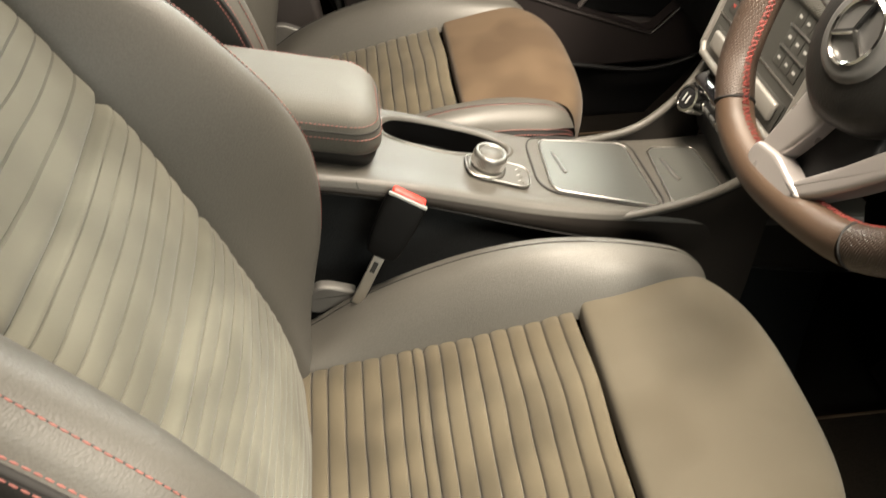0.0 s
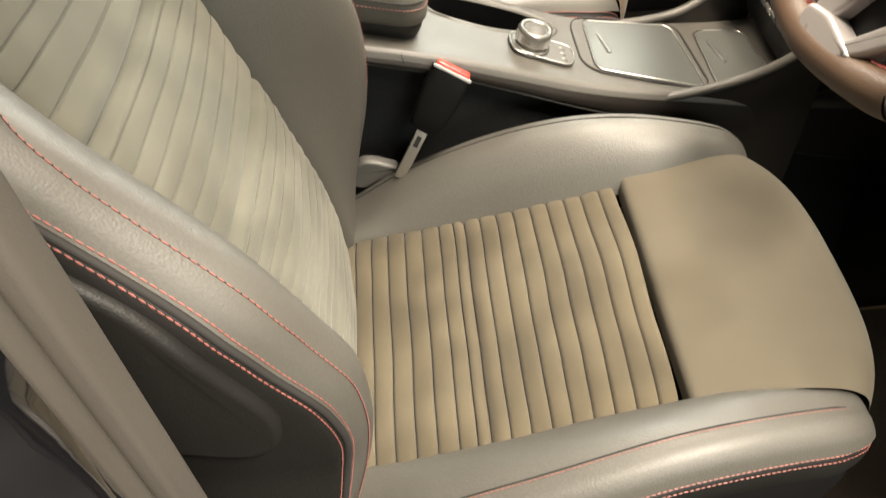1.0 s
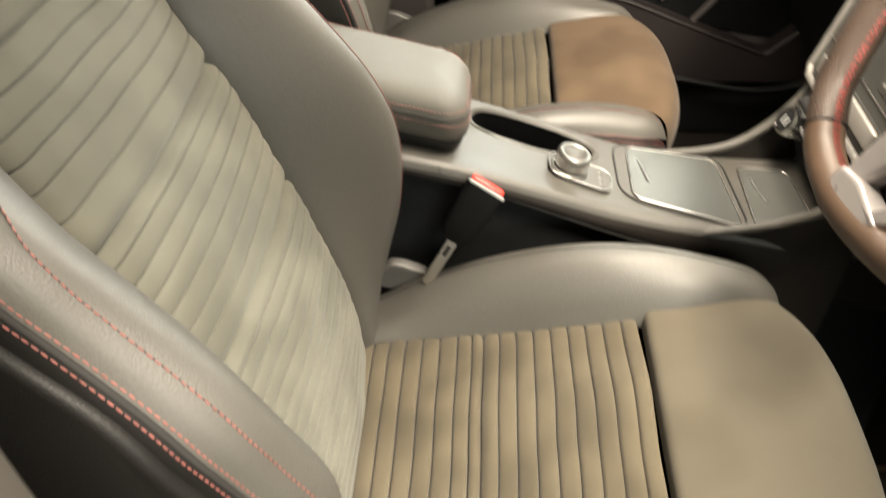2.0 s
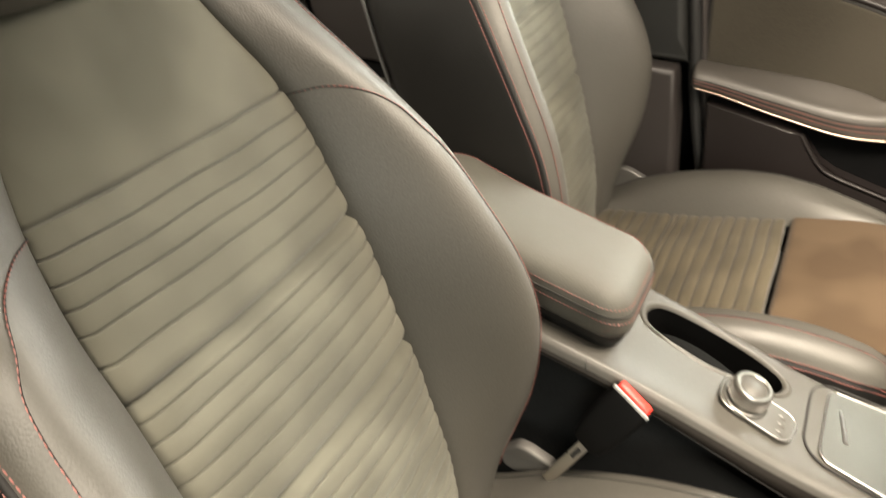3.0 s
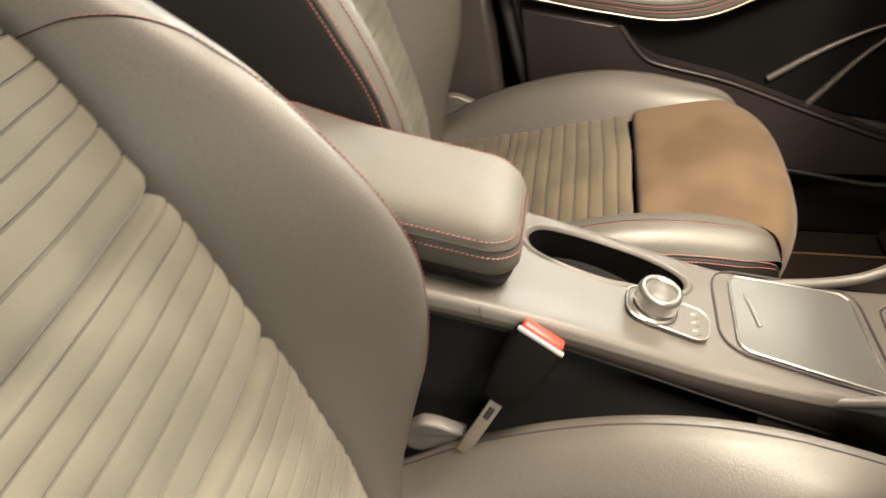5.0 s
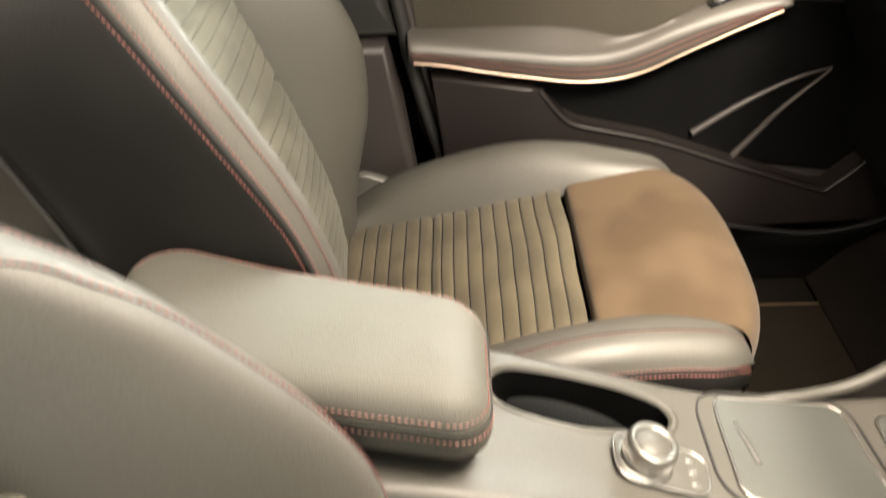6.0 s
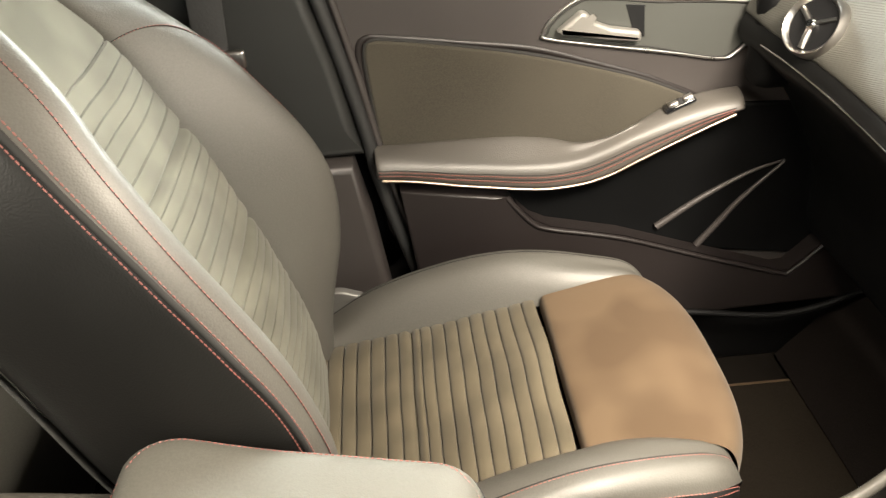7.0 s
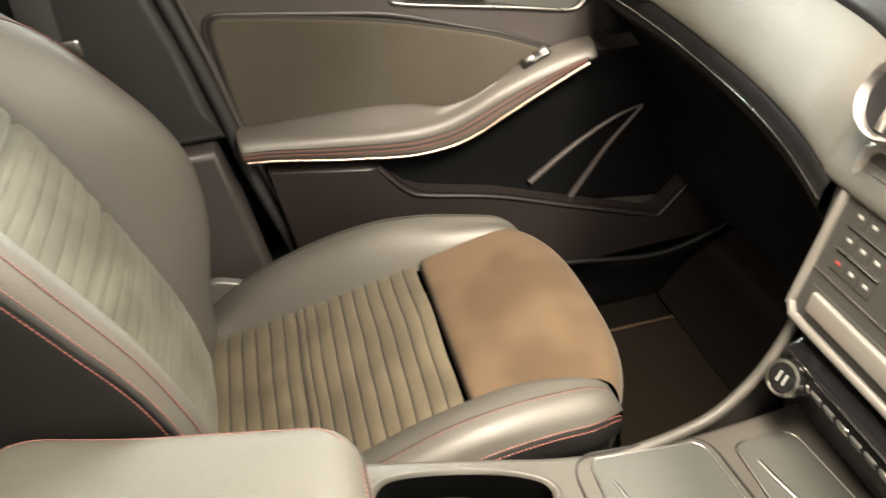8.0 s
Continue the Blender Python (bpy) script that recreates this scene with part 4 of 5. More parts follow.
part("button_lip", box(*c2, 0.050, 0.004, 0.004, 0.001, turn), WHITE_MARK, buckle)
s0, s1 = top_mid - 0.070 * np.array(axis), top_mid - 0.155 * np.array(axis)
c3 = (s0 + s1) / 2
part("stalk", box(*c3, 0.015, 0.004, 0.088, 0.0015, turn), SATIN, buckle, "bright steel stalk")
c4 = top_mid - 0.078 * np.array(axis)
part("collar", box(*c4, 0.022, 0.012, 0.012, 0.002, turn), PLASTIC_BLACK, buckle)
c5 = top_mid - 0.100 * np.array(axis)
part("slot", box(*c5, 0.0065, 0.0050, 0.016, 0.001, turn), SEAM, buckle, "dark slot in the stalk")

# ---------------------------------------------------------------- passenger door
door = thing("door_1", (0.3, 1.10, 0.12), "closed grey passenger door with suede insert and chrome trim line", "car door", kind="structure")


def face(pts, y):
    return [(x, y, z) for x, z in pts]


part("door_panel", slab(face([(-0.10, 0.86), (-0.07, 0.70), (-0.03, 0.55), (0.0, 0.44), (0.06, 0.22), (0.10, 0.16), (0.70, 0.13), (0.95, 0.20), (1.02, 0.86)], 1.150), (0, -1, 0), 0.040, 0.012), PLASTIC_DOOR, door, "grey grained plastic panel")
ins = spline([(0.006, 1.110, 0.560), (-0.003, 1.110, 0.66), (-0.004, 1.110, 0.708), (0.010, 1.110, 0.722), (0.050, 1.110, 0.718), (0.127, 1.110, 0.705), (0.253, 1.110, 0.679), (0.395, 1.110, 0.638), (0.466, 1.110, 0.610), (0.515, 1.110, 0.583), (0.50, 1.110, 0.555), (0.40, 1.110, 0.50), (0.20, 1.110, 0.50), (0.02, 1.110, 0.53)], 90, True)
part("insert_panel", slab(ins, (0, -1, 0), 0.006, 0.0055, 4), SUEDE_DOOR, door, "brown-grey suede insert")
part("insert_groove", tube([tuple(p + V(0, 0.0005, 0)) for p in ins], 0.0040, 8, True, 140), SEAM, door)
out = np.array([p + 0.009 * (p - V(0.24, 1.11, 0.62)) / np.linalg.norm(p - V(0.24, 1.11, 0.62)) for p in ins])
part("insert_surround", tube([tuple(p + V(0, 0.004, 0)) for p in out], 0.0065, 10, True, 160), DOOR_DARKENED, door, "rounded lip round the insert")
ZTOP = table((-0.01, 0.545), (0.017, 0.543), (0.159, 0.527), (0.295, 0.519), (0.34, 0.528), (0.383, 0.547), (0.45, 0.572), (0.549, 0.596), (0.58, 0.598))
ZLOW = table((-0.01, 0.518), (0.024, 0.515), (0.158, 0.491), (0.296, 0.477), (0.351, 0.486), (0.431, 0.523), (0.542, 0.574), (0.58, 0.590))
arm_sec = []
for x in [-0.005, 0.0, 0.03, 0.09, 0.159, 0.22, 0.28, 0.32, 0.36, 0.40, 0.45, 0.50, 0.545, 0.57, 0.578]:
    zt, zl = ZTOP(x), ZLOW(x)
    k = 0.012 * (x > 0.57) + 0.01 * (x < -0.002)
    deep = 0.024 * math.exp(-(((x - 0.24) / 0.09) ** 2)) + 0.012 * math.exp(-(((x - 0.12) / 0.08) ** 2))
    back = 1.104 - 0.026 * math.exp(-(((x - 0.375) / 0.075) ** 4))
    arm_sec.append([(x, back, zt + 0.004 + deep * 0.9), (x, back - 0.008, zt + 0.008 + deep * 0.6), (x, 1.068 + k, zt + 0.006), (x, 1.055 + k, zt - 0.001), (x, 1.0495 + k, zt - 0.010), (x, 1.049 + k, (zt + zl) / 2), (x, 1.052 + k, zl + 0.003), (x, 1.060 + k, zl - 0.003), (x, 1.10, zl - 0.004)])
part("armrest", skin(arm_sec, 70, 36), LEATHER_DOOR, door, "grey leather armrest pad")
strip = [(x, 1.0475, ZLOW(x)) for x in np.linspace(0.004, 0.560, 16)]
part("chrome_strip", tube(strip, 0.0026, 8, n=80, flat=0.9), WARM_REFLECTION, door, "bright chrome line")
for up in (0.30, 0.52):
    part("door_seam", tube([(x, 1.0492, ZLOW(x) + (ZTOP(x) - ZLOW(x)) * (up + 0.1)) for x in np.linspace(0.0, 0.56, 16)], 0.0010, 6, n=80), SEAM, door)
    part("stitching", stitches([(x, 1.0484, ZLOW(x) + (ZTOP(x) - ZLOW(x)) * up) for x in np.linspace(0.0, 0.56, 16)], 0.0044, 0.0010, 0.0008), THREAD, door, "red thread", "stuff")
# The recess is coloured near black to stand for the shade it lies in.
part("pull_recess", slab(face([(0.0, 0.505), (0.16, 0.480), (0.296, 0.468), (0.351, 0.478), (0.431, 0.515), (0.56, 0.575), (0.80, 0.56), (0.92, 0.45), (0.80, 0.25), (0.25, 0.34)], 1.112), (0, -1, 0), 0.010, 0.004), MATT_BLACK, door, "black recess below the armrest, deepened for shade")
part("lower_panel", slab(face([(0.030, 0.487), (0.185, 0.464), (0.203, 0.458), (0.222, 0.432), (0.245, 0.406), (0.275, 0.390), (0.402, 0.358), (0.55, 0.303), (0.700, 0.250), (0.722, 0.252), (0.790, 0.325), (0.84, 0.385), (0.93, 0.50), (0.96, 0.50), (0.96, 0.18), (0.10, 0.16), (0.050, 0.30)], 1.100), (0, -1, 0), 0.042, 0.006), DOOR_DARKENED, door, "door pocket panel, darkened for shade")
edge = [(0.203, 1.0605, 0.457), (0.222, 1.059, 0.432), (0.245, 1.058, 0.406), (0.275, 1.058, 0.390), (0.402, 1.058, 0.358), (0.55, 1.058, 0.303), (0.700, 1.058, 0.250), (0.722, 1.058, 0.252), (0.790, 1.058, 0.325), (0.84, 1.058, 0.385), (0.93, 1.058, 0.50)]
part("pocket_lip", tube(edge, 0.004, 8, n=80), DOOR_DARKENED, door, "rounded pocket lip")
for pts in ([(0.684, 1.096, 0.464), (0.627, 1.096, 0.446), (0.55, 1.096, 0.404), (0.474, 1.096, 0.350)], [(0.684, 1.096, 0.461), (0.622, 1.096, 0.396), (0.585, 1.096, 0.346), (0.553, 1.096, 0.302)]):
    part("speaker_ridge", tube(pts, (0.0018, 0.0038, 0.0056, 0.0066), 10, n=30), PLASTIC_DOOR, door, "raised rib over the speaker")
ring_pts = [(0.266, 0.714), (0.282, 0.738), (0.312, 0.758), (0.338, 0.762), (0.452, 0.752), (0.592, 0.735), (0.612, 0.722), (0.600, 0.694), (0.570, 0.660), (0.545, 0.652), (0.462, 0.668), (0.283, 0.702)]
hand_o = even([(x, 1.108, z) for x, z in ring_pts], 120, True)
hand_part = part("handle_recess", slab(hand_o, (0, -1, 0), 0.003, 0.002), LID, door, "grey dished recess")
part("recess_ring", tube([tuple(p + V(0, -0.003, 0)) for p in hand_o], 0.0026, 10, True, 200), SATIN, hand_part, "bright ring")
mid_r = V(0.43, 1.108, 0.708)
part("ring_groove", tube([tuple(p + V(0, -0.003, 0) + 0.0062 * (mid_r - p) / np.linalg.norm(mid_r - p)) for p in hand_o], 0.0016, 6, True, 200), SEAM, hand_part, "dark line inside the ring")
lev = rounded([(x, 1.100, z) for x, z in ((0.282, 0.718), (0.318, 0.747), (0.328, 0.744), (0.338, 0.731), (0.363, 0.720), (0.411, 0.711), (0.412, 0.694), (0.35, 0.703))], 0.006, 5)
part("lever", slab(lev, (0, -1, 0), 0.014, 0.006, 5), PALE_SATIN, hand_part, "satin silver pull lever")
part("lever_pocket", slab(face([(0.388, 0.748), (0.417, 0.745), (0.421, 0.697), (0.405, 0.700)], 1.1052), (0, -1, 0), 0.002, 0.001), PLASTIC_BLACK, hand_part, "dark slot behind the lever")
sw = Matrix.Rotation(radians(-24), 4, "Y")
part("switch_base", box(0.479, 1.078, 0.593, 0.050, 0.024, 0.008, 0.003, sw), GLOSS_BLACK, door, "gloss black switch base")
for dx in (-0.010, 0.012):
    part("window_switch", box(0.479 + dx, 1.077, 0.598 + dx * 0.44, 0.016, 0.012, 0.007, 0.002, sw), SATIN, door, "bright window switch")
part("door_seal", tube([(-0.098, 1.096, 0.92), (-0.062, 1.096, 0.79), (-0.036, 1.096, 0.680), (-0.014, 1.096, 0.570), (-0.002, 1.096, 0.49), (0.045, 1.09, 0.31), (0.09, 1.075, 0.17)], 0.011, 8, n=60), RUBBER, door, "black rubber seal")
part("door_cap", tube([(-0.080, 1.106, 0.92), (-0.044, 1.106, 0.79), (-0.018, 1.106, 0.669), (0.002, 1.106, 0.557), (0.017, 1.102, 0.483), (0.062, 1.095, 0.31)], 0.006, 8, n=50), PLASTIC_DOOR, door, "grey panel edge")
part("window_ledge", tube([(-0.12, 1.13, 0.865), (0.4, 1.125, 0.865), (1.02, 1.11, 0.84)], 0.02, 8, n=30), PLASTIC_DOOR, door)
part("door_window", slab(face([(-0.12, 0.87), (-0.02, 1.22), (0.40, 1.20), (0.98, 0.88)], 1.140), (0, -1, 0), 0.004, 0.001), GLASS, door, "clear side window").visible_shadow = False

# sill trim and mats in the footwells
part("sill_trim", tube([(0.30, 1.052, 0.196), (0.52, 1.045, 0.190), (0.703, 1.035, 0.170), (0.84, 1.03, 0.208), (0.98, 1.02, 0.30)], 0.006, 8, n=50), PLASTIC_BLACK, None, "black plastic sill trim edge", "structure")
for label, x0, x1, y0, y1 in (("brown carpet mat in the passenger footwell", 0.36, 0.78, 0.52, 1.01), ("dark carpet mat in the driver footwell", 0.46, 0.90, -0.26, 0.187)):
    matt = thing("floor_mat", ((x0 + x1) / 2, (y0 + y1) / 2, 0.012), label, "floor mat", "floor mats")
    o = rounded([(x0, y0, 0.011), (x1, y0, 0.011), (x1, y1, 0.011), (x0, y1, 0.011)], 0.04)
    part("carpet", slab(o, (0, 0, 1), 0.010, 0.003), MAT_CLOTH, matt)
    part("binding", tube([tuple(p + V(0, 0, 0.008)) for p in o], 0.004, 6, True, 100), SUEDE_PAD, matt, "tan bound edge")
part("toe_board_left", slab([(0.76, 0.46, 0.012), (0.76, 1.08, 0.012), (1.02, 1.08, 0.34), (1.02, 0.46, 0.34)], (-0.75, 0, 0.6), 0.02, 0.004), CARPET_DARK, None, "dark carpeted toe board", "structure")
part("toe_board_right", slab([(0.90, -0.36, 0.012), (0.90, 0.27, 0.012), (1.05, 0.27, 0.30), (1.05, -0.36, 0.30)], (-0.85, 0, 0.45), 0.02, 0.004), CARPET_DARK, None, "dark carpeted toe board", "structure")

# ---------------------------------------------------------------- B-pillars and belts
up = [(-0.34, 1.24), (-0.205, 1.24), (-0.100, 0.86), (-0.076, 0.794), (-0.052, 0.703), (-0.032, 0.595), (-0.022, 0.545), (-0.30, 0.545), (-0.35, 0.86)]
part("pillar_upper_left", slab([(x, 1.12, z) for x, z in up], (0, -1, 0), 0.040, 0.016, 6), PILLAR, None, "dark grey upper pillar trim", "structure")
low = [(-0.30, 0.54), (-0.040, 0.54), (-0.020, 0.44), (0.0, 0.27), (0.03, 0.20), (-0.30, 0.20)]
part("pillar_lower_left", slab([(x, 1.11, z) for x, z in low], (0, -1, 0), 0.05, 0.014), PLASTIC_DOOR, None, "grey lower pillar trim", "structure")
part("pillar_right", box(-0.182, -0.362, 0.70, 0.268, 0.018, 1.16, 0.004), CONSOLE_SIDE_PALE, None, "grey pillar trim beside the driver seat", "structure")
belt = thing("seat_belt", (-0.20, 1.045, 0.22), "black seat belt with grey tongue hanging on the pillar", "seat belt")
part("webbing", box(-0.212, 1.040, 0.72, 0.046, 0.003, 1.0, 0.001, Matrix.Rotation(radians(4), 4, "Y")), BELT, belt)
part("tongue", box(-0.190, 1.036, 0.736, 0.050, 0.010, 0.026, 0.004), SATIN, belt, "grey metal tongue")

# ---------------------------------------------------------------- dashboard
dash = thing("dashboard", (0.75, 0.40, 0.55), "dashboard with woven-pattern silver trim above black glovebox", "dashboard")
yy = [1.09, 1.02, 0.95, 0.85, 0.75, 0.65, 0.57, 0.52, 0.50]
low_x = table((0.50, 0.566), (0.57, 0.572), (0.70, 0.590), (0.85, 0.592), (0.95, 0.580), (1.02, 0.566), (1.09, 0.56))
low_z = table((0.50, 0.660), (0.57, 0.680), (0.70, 0.682), (0.85, 0.690), (0.95, 0.700), (1.02, 0.706), (1.09, 0.712))
trim_rows = []
for y in yy + [0.40, 0.30, 0.20, 0.0, -0.2, -0.36]:
    yk = max(y, 0.5)
    x, z = low_x(yk), low_z(yk)
    trim_rows.append([(x + 0.012, y, z + 0.012), (x + 0.007, y, z + 0.020), (x + 0.014, y, z + 0.038), (x + 0.040, y, z + 0.075), (x + 0.075, y, z + 0.108)])
part("trim_panel", skin(trim_rows, 90, 24), TRIM, dash, "silver-grey trim with a fine woven pattern")
part("trim_line", tube([(low_x(max(y, 0.5)) - 0.001, y, low_z(max(y, 0.5)) - 0.004) for y in yy[1:]], 0.0014, 8, n=60), CHROME, dash, "thin bright line under the trim")
top_rows = [[(p[-1][0] - 0.002, p[-1][1], p[-1][2] - 0.004), (p[-1][0] + 0.006, p[-1][1], p[-1][2] + 0.012), (p[-1][0] + 0.06, p[-1][1], p[-1][2] + 0.030), (0.90, p[-1][1], 0.850), (1.10, p[-1][1], 0.84)] for p in trim_rows]
part("dash_top", skin(top_rows, 40, 20), PLASTIC_BLACK, dash, "black soft dashboard top")
glove = []
for y in [1.09, 0.95, 0.80, 0.65, 0.56, 0.515, 0.50]:
    x, z = low_x(y), low_z(y)
    glove.append([(x + 0.016, y, z + 0.020), (x + 0.006, y, z + 0.012), (x + 0.001, y, z - 0.006), (x + 0.010, y, z - 0.030), (x + 0.09, y, z - 0.11), (0.730, y, 0.46), (0.745, y, 0.36), (0.78, y, 0.30), (0.95, y, 0.27)])
part("glovebox", skin(glove, 40, 30), GLOVE_PLASTIC, dash, "black glovebox and knee panel")
knee = [[(x, y, z) for x, z in ((0.575, 0.67), (0.60, 0.62), (0.68, 0.52), (0.70, 0.42), (0.76, 0.34), (0.95, 0.30))] for y in (0.235, 0.10, -0.05, -0.20, -0.38)]
part("knee_panel", skin(knee, 20, 24), MATT_BLACK, dash, "black panel below the steering column")
part("dash_cheek", box(0.64, 1.06, 0.70, 0.14, 0.06, 0.16, 0.03), MATT_BLACK, dash, "black end of the dashboard")


def vent(place, facing, r):
    m = look(place, tuple(np.array(place) + np.array(facing))) @ Matrix.Rotation(math.pi, 4, "X")
    v = part("air_vent", lathe([(r * 0.78, 0.0), (r * 0.84, 0.010), (r * 0.95, 0.015), (r, 0.010), (r * 1.02, -0.004), (r * 0.98, -0.02), (r * 0.80, -0.02), (r * 0.78, 0.0)], m, 40, False), SATIN, dash, "round satin silver air vent")
    part("vent_well", lathe([(r * 0.82, 0.008), (r * 0.74, 0.003), (0.0, 0.002)], m, 32), PLASTIC_BLACK, v)
    for k in range(3):
        a = math.pi / 2 + k * 2 * math.pi / 3
        end = m @ Vector((r * 0.76 * math.cos(a), r * 0.76 * math.sin(a), 0.008))
        mid = m @ Vector((0, 0, 0.012))
        part("vent_blade", tube([tuple(mid), tuple((mid + end) / 2), tuple(end)], r * 0.11, 8, n=12, flat=0.6), SATIN, v, "silver blade")
    part("vent_hub", lathe([(r * 0.2, 0.004), (r * 0.2, 0.013), (r * 0.12, 0.017), (0.0, 0.017)], m, 24), CHROME, v)


vent((0.598, 0.945, 0.752), (-0.80, -0.30, 0.45), 0.042)
for y in (0.462, 0.367, 0.272):
    vent((0.597, y, 0.770), (-0.86, 0, 0.50), 0.041)

# centre stack with keypad
stack = thing("radio_panel", (0.57, YC, 0.62), "silver-edged centre stack with rows of small grey buttons", "radio panel")
P0, UPV = V(0.548, YC, 0.533), V(0.044, 0, 0.200)
UPN = UPV / np.linalg.norm(UPV)
NRM = V(-UPN[2], 0, UPN[0])


def on_panel(u, v, h=0.0):
    """u to the left of the car, v up the panel, h out of it."""
    return P0 + V(0, u, 0) + UPN * v + NRM * h


def panel_box(u, v, su, sv, h, d, name, material, parent, label="", bevel=0.001):
    turn = Matrix((Vector((0, 1, 0)), Vector(tuple(UPN)), Vector(tuple(-NRM)))).transposed().to_4x4()
    c = on_panel(u, v, h + d / 2)
    return part(name, box(*c, su, sv, d, bevel, turn), material, parent, label)


o = rounded([on_panel(u, v, -0.012) for u, v in ((-0.118, 0.0), (0.118, 0.0), (0.112, 0.198), (-0.112, 0.198))], 0.022, 6)
face_part = part("panel_face", slab(o, tuple(NRM), 0.012, 0.003), STACK_GREY, stack, "dark grey panel face")
part("panel_edge", tube([tuple(p + 0.012 * NRM) for p in o], 0.0058, 10, True, 140), PALE_SATIN, stack, "satin silver edge")
o2 = rounded([on_panel(u, v, -0.022) for u, v in ((-0.128, -0.011), (0.128, -0.011), (0.131, 0.08), (0.137, 0.14), (0.148, 0.196), (-0.148, 0.196), (-0.137, 0.14), (-0.131, 0.08))], 0.026, 6)
part("panel_surround", slab(o2, tuple(NRM), 0.016, 0.006), TRIM, stack, "woven-pattern surround")
panel_box(0, 0.060, 0.222, 0.0022, 0.0, 0.0015, "divider", SATIN, face_part, "silver dividing line")
panel_box(0.0, 0.028, 0.205, 0.034, 0.0, 0.0012, "slot_well", STACK_GREY, face_part, "dark slot surround", 0.0005)
panel_box(0.0, 0.030, 0.186, 0.024, 0.0, 0.008, "slot_bar", PALE_SATIN, face_part, "silver slot bar", 0.004)
for side in (1, -1):
    for r in range(4):
        for c in range(3):
            u, v = side * (0.048 + 0.019 * c), 0.080 + 0.026 * r
            key = panel_box(u, v, 0.0180, 0.0190, 0.0, 0.0010, "key", STACK_GREY, face_part, "", 0.0008)
            panel_box(u, v, 0.0065, 0.0034, 0.0011, 0.0004, "key_mark", DULL_RED if (side == 1 and r == 0 and c == 2) else WHITE_MARK, key, "", 0.0001)
        panel_box(side * 0.067, 0.0930 + 0.026 * r, 0.057, 0.0014, 0.0, 0.0034, "key_line", SATIN, face_part, "thin silver line", 0.0005)
# climate row and start knob below the panel
climate = thing("climate_strip", (0.545, YC, 0.46), "black climate control strip with silver keys", "climate panel")
part("strip", box(0.560, YC, 0.485, 0.03, 0.19, 0.060, 0.006, Matrix.Rotation(radians(-25), 4, "Y")), GLOSS_BLACK, climate)
for i in range(7):
    part("key", box(0.544, YC - 0.060 + 0.020 * i, 0.478, 0.010, 0.016, 0.014, 0.002, Matrix.Rotation(radians(-25), 4, "Y")), SATIN if i % 3 == 0 else BUTTON, climate)
mk = look((0.532, 0.440, 0.478), (0.30, 0.40, 0.60)) @ Matrix.Rotation(math.pi, 4, "X")
dial = thing("dial_knob", (0.536, 0.440, 0.478), "black dial with a bright chrome ring", "control knob")
part("ring", lathe([(0.019, -0.016), (0.021, 0.006), (0.0195, 0.012), (0.016, 0.0125), (0.0155, 0.009)], mk, 36), CHROME, dial, "chrome ring")
part("dial_face", lathe([(0.0158, 0.0085), (0.0152, 0.0115), (0.0, 0.012)], mk, 32), GLOSS_BLACK, dial)
for dx in (-0.004, 0.004):
    part("dial_mark", tube([tuple(mk @ Vector((dx, -0.006, 0.0125))), tuple(mk @ Vector((dx, 0, 0.0127))), tuple(mk @ Vector((dx, 0.006, 0.0125)))], 0.0014, 6, n=6), WHITE_MARK, dial)
part("stack_foot", box(0.575, YC, 0.455, 0.05, 0.22, 0.09, 0.012, Matrix.Rotation(radians(-20), 4, "Y")), PLASTIC_BLACK, None, "black base of the centre stack", "structure")

# ---------------------------------------------------------------- steering wheel
HUB, TILT_W = V(0.490, 0.055, 0.775), radians(21)
AXIS = V(-math.cos(TILT_W), 0, math.sin(TILT_W))
DOWN = V(-math.sin(TILT_W), 0, -math.cos(TILT_W))
LAT = V(0, 1, 0)
wheel = thing("steering_wheel", tuple(HUB), "leather steering wheel with red stitching and silver spokes", "steering wheel")


RIM = [(0.187, 0.0), (0.179, 0.05), (0.158, 0.104), (0.128, 0.132), (0.097, 0.149), (0.044, 0.157), (0.004, 0.154), (-0.028, 0.148), (-0.060, 0.140), (-0.088, 0.131), (-0.117, 0.116),
       (-0.145, 0.090), (-0.168, 0.050), (-0.180, 0.0), (-0.172, -0.06), (-0.140, -0.12), (-0.080, -0.165), (0.0, -0.183), (0.080, -0.168), (0.140, -0.125), (0.175, -0.06)]


def on_uv(u, v, h=0.0):
    """u towards the far side, v down the wheel, h out of its plane."""
    return HUB + u * LAT + v * DOWN + h * AXIS


rim_line = even([(u, v, 0) for u, v in RIM], 360, True)
rim_angle = np.degrees(np.arctan2(rim_line[:, 0], rim_line[:, 1]))


def at_angle(a):
    """Centre of the rim and its inward direction, a degrees from the bottom."""
    q = rim_line[int(np.argmin(np.abs((rim_angle - a + 180) % 360 - 180)))]
    k = -q / np.linalg.norm(q)
    return on_uv(q[0], q[1]), k[0] * LAT + k[1] * DOWN


def rim_arc(a0, a1, r):
    return tube([tuple(at_angle(a)[0]) for a in np.linspace(a0, a1, max(8, int(abs(a1 - a0) / 6)))], r, 18, n=60)


for a0, a1, r, m_, lb in ((-39.5, 41.5, 0.0186, WHEEL_LEATHER_WARM_LIT, "smooth leather section"), (42.5, 128, 0.0192, PERFORATED, "perforated dark leather grip"), (-125, -40.5, 0.0192, PERFORATED, "perforated dark leather grip"), (129, 234, 0.0186, WHEEL_LEATHER_WARM_LIT, "smooth leather section")):
    part("rim", rim_arc(a0, a1, r), m_, wheel, lb)
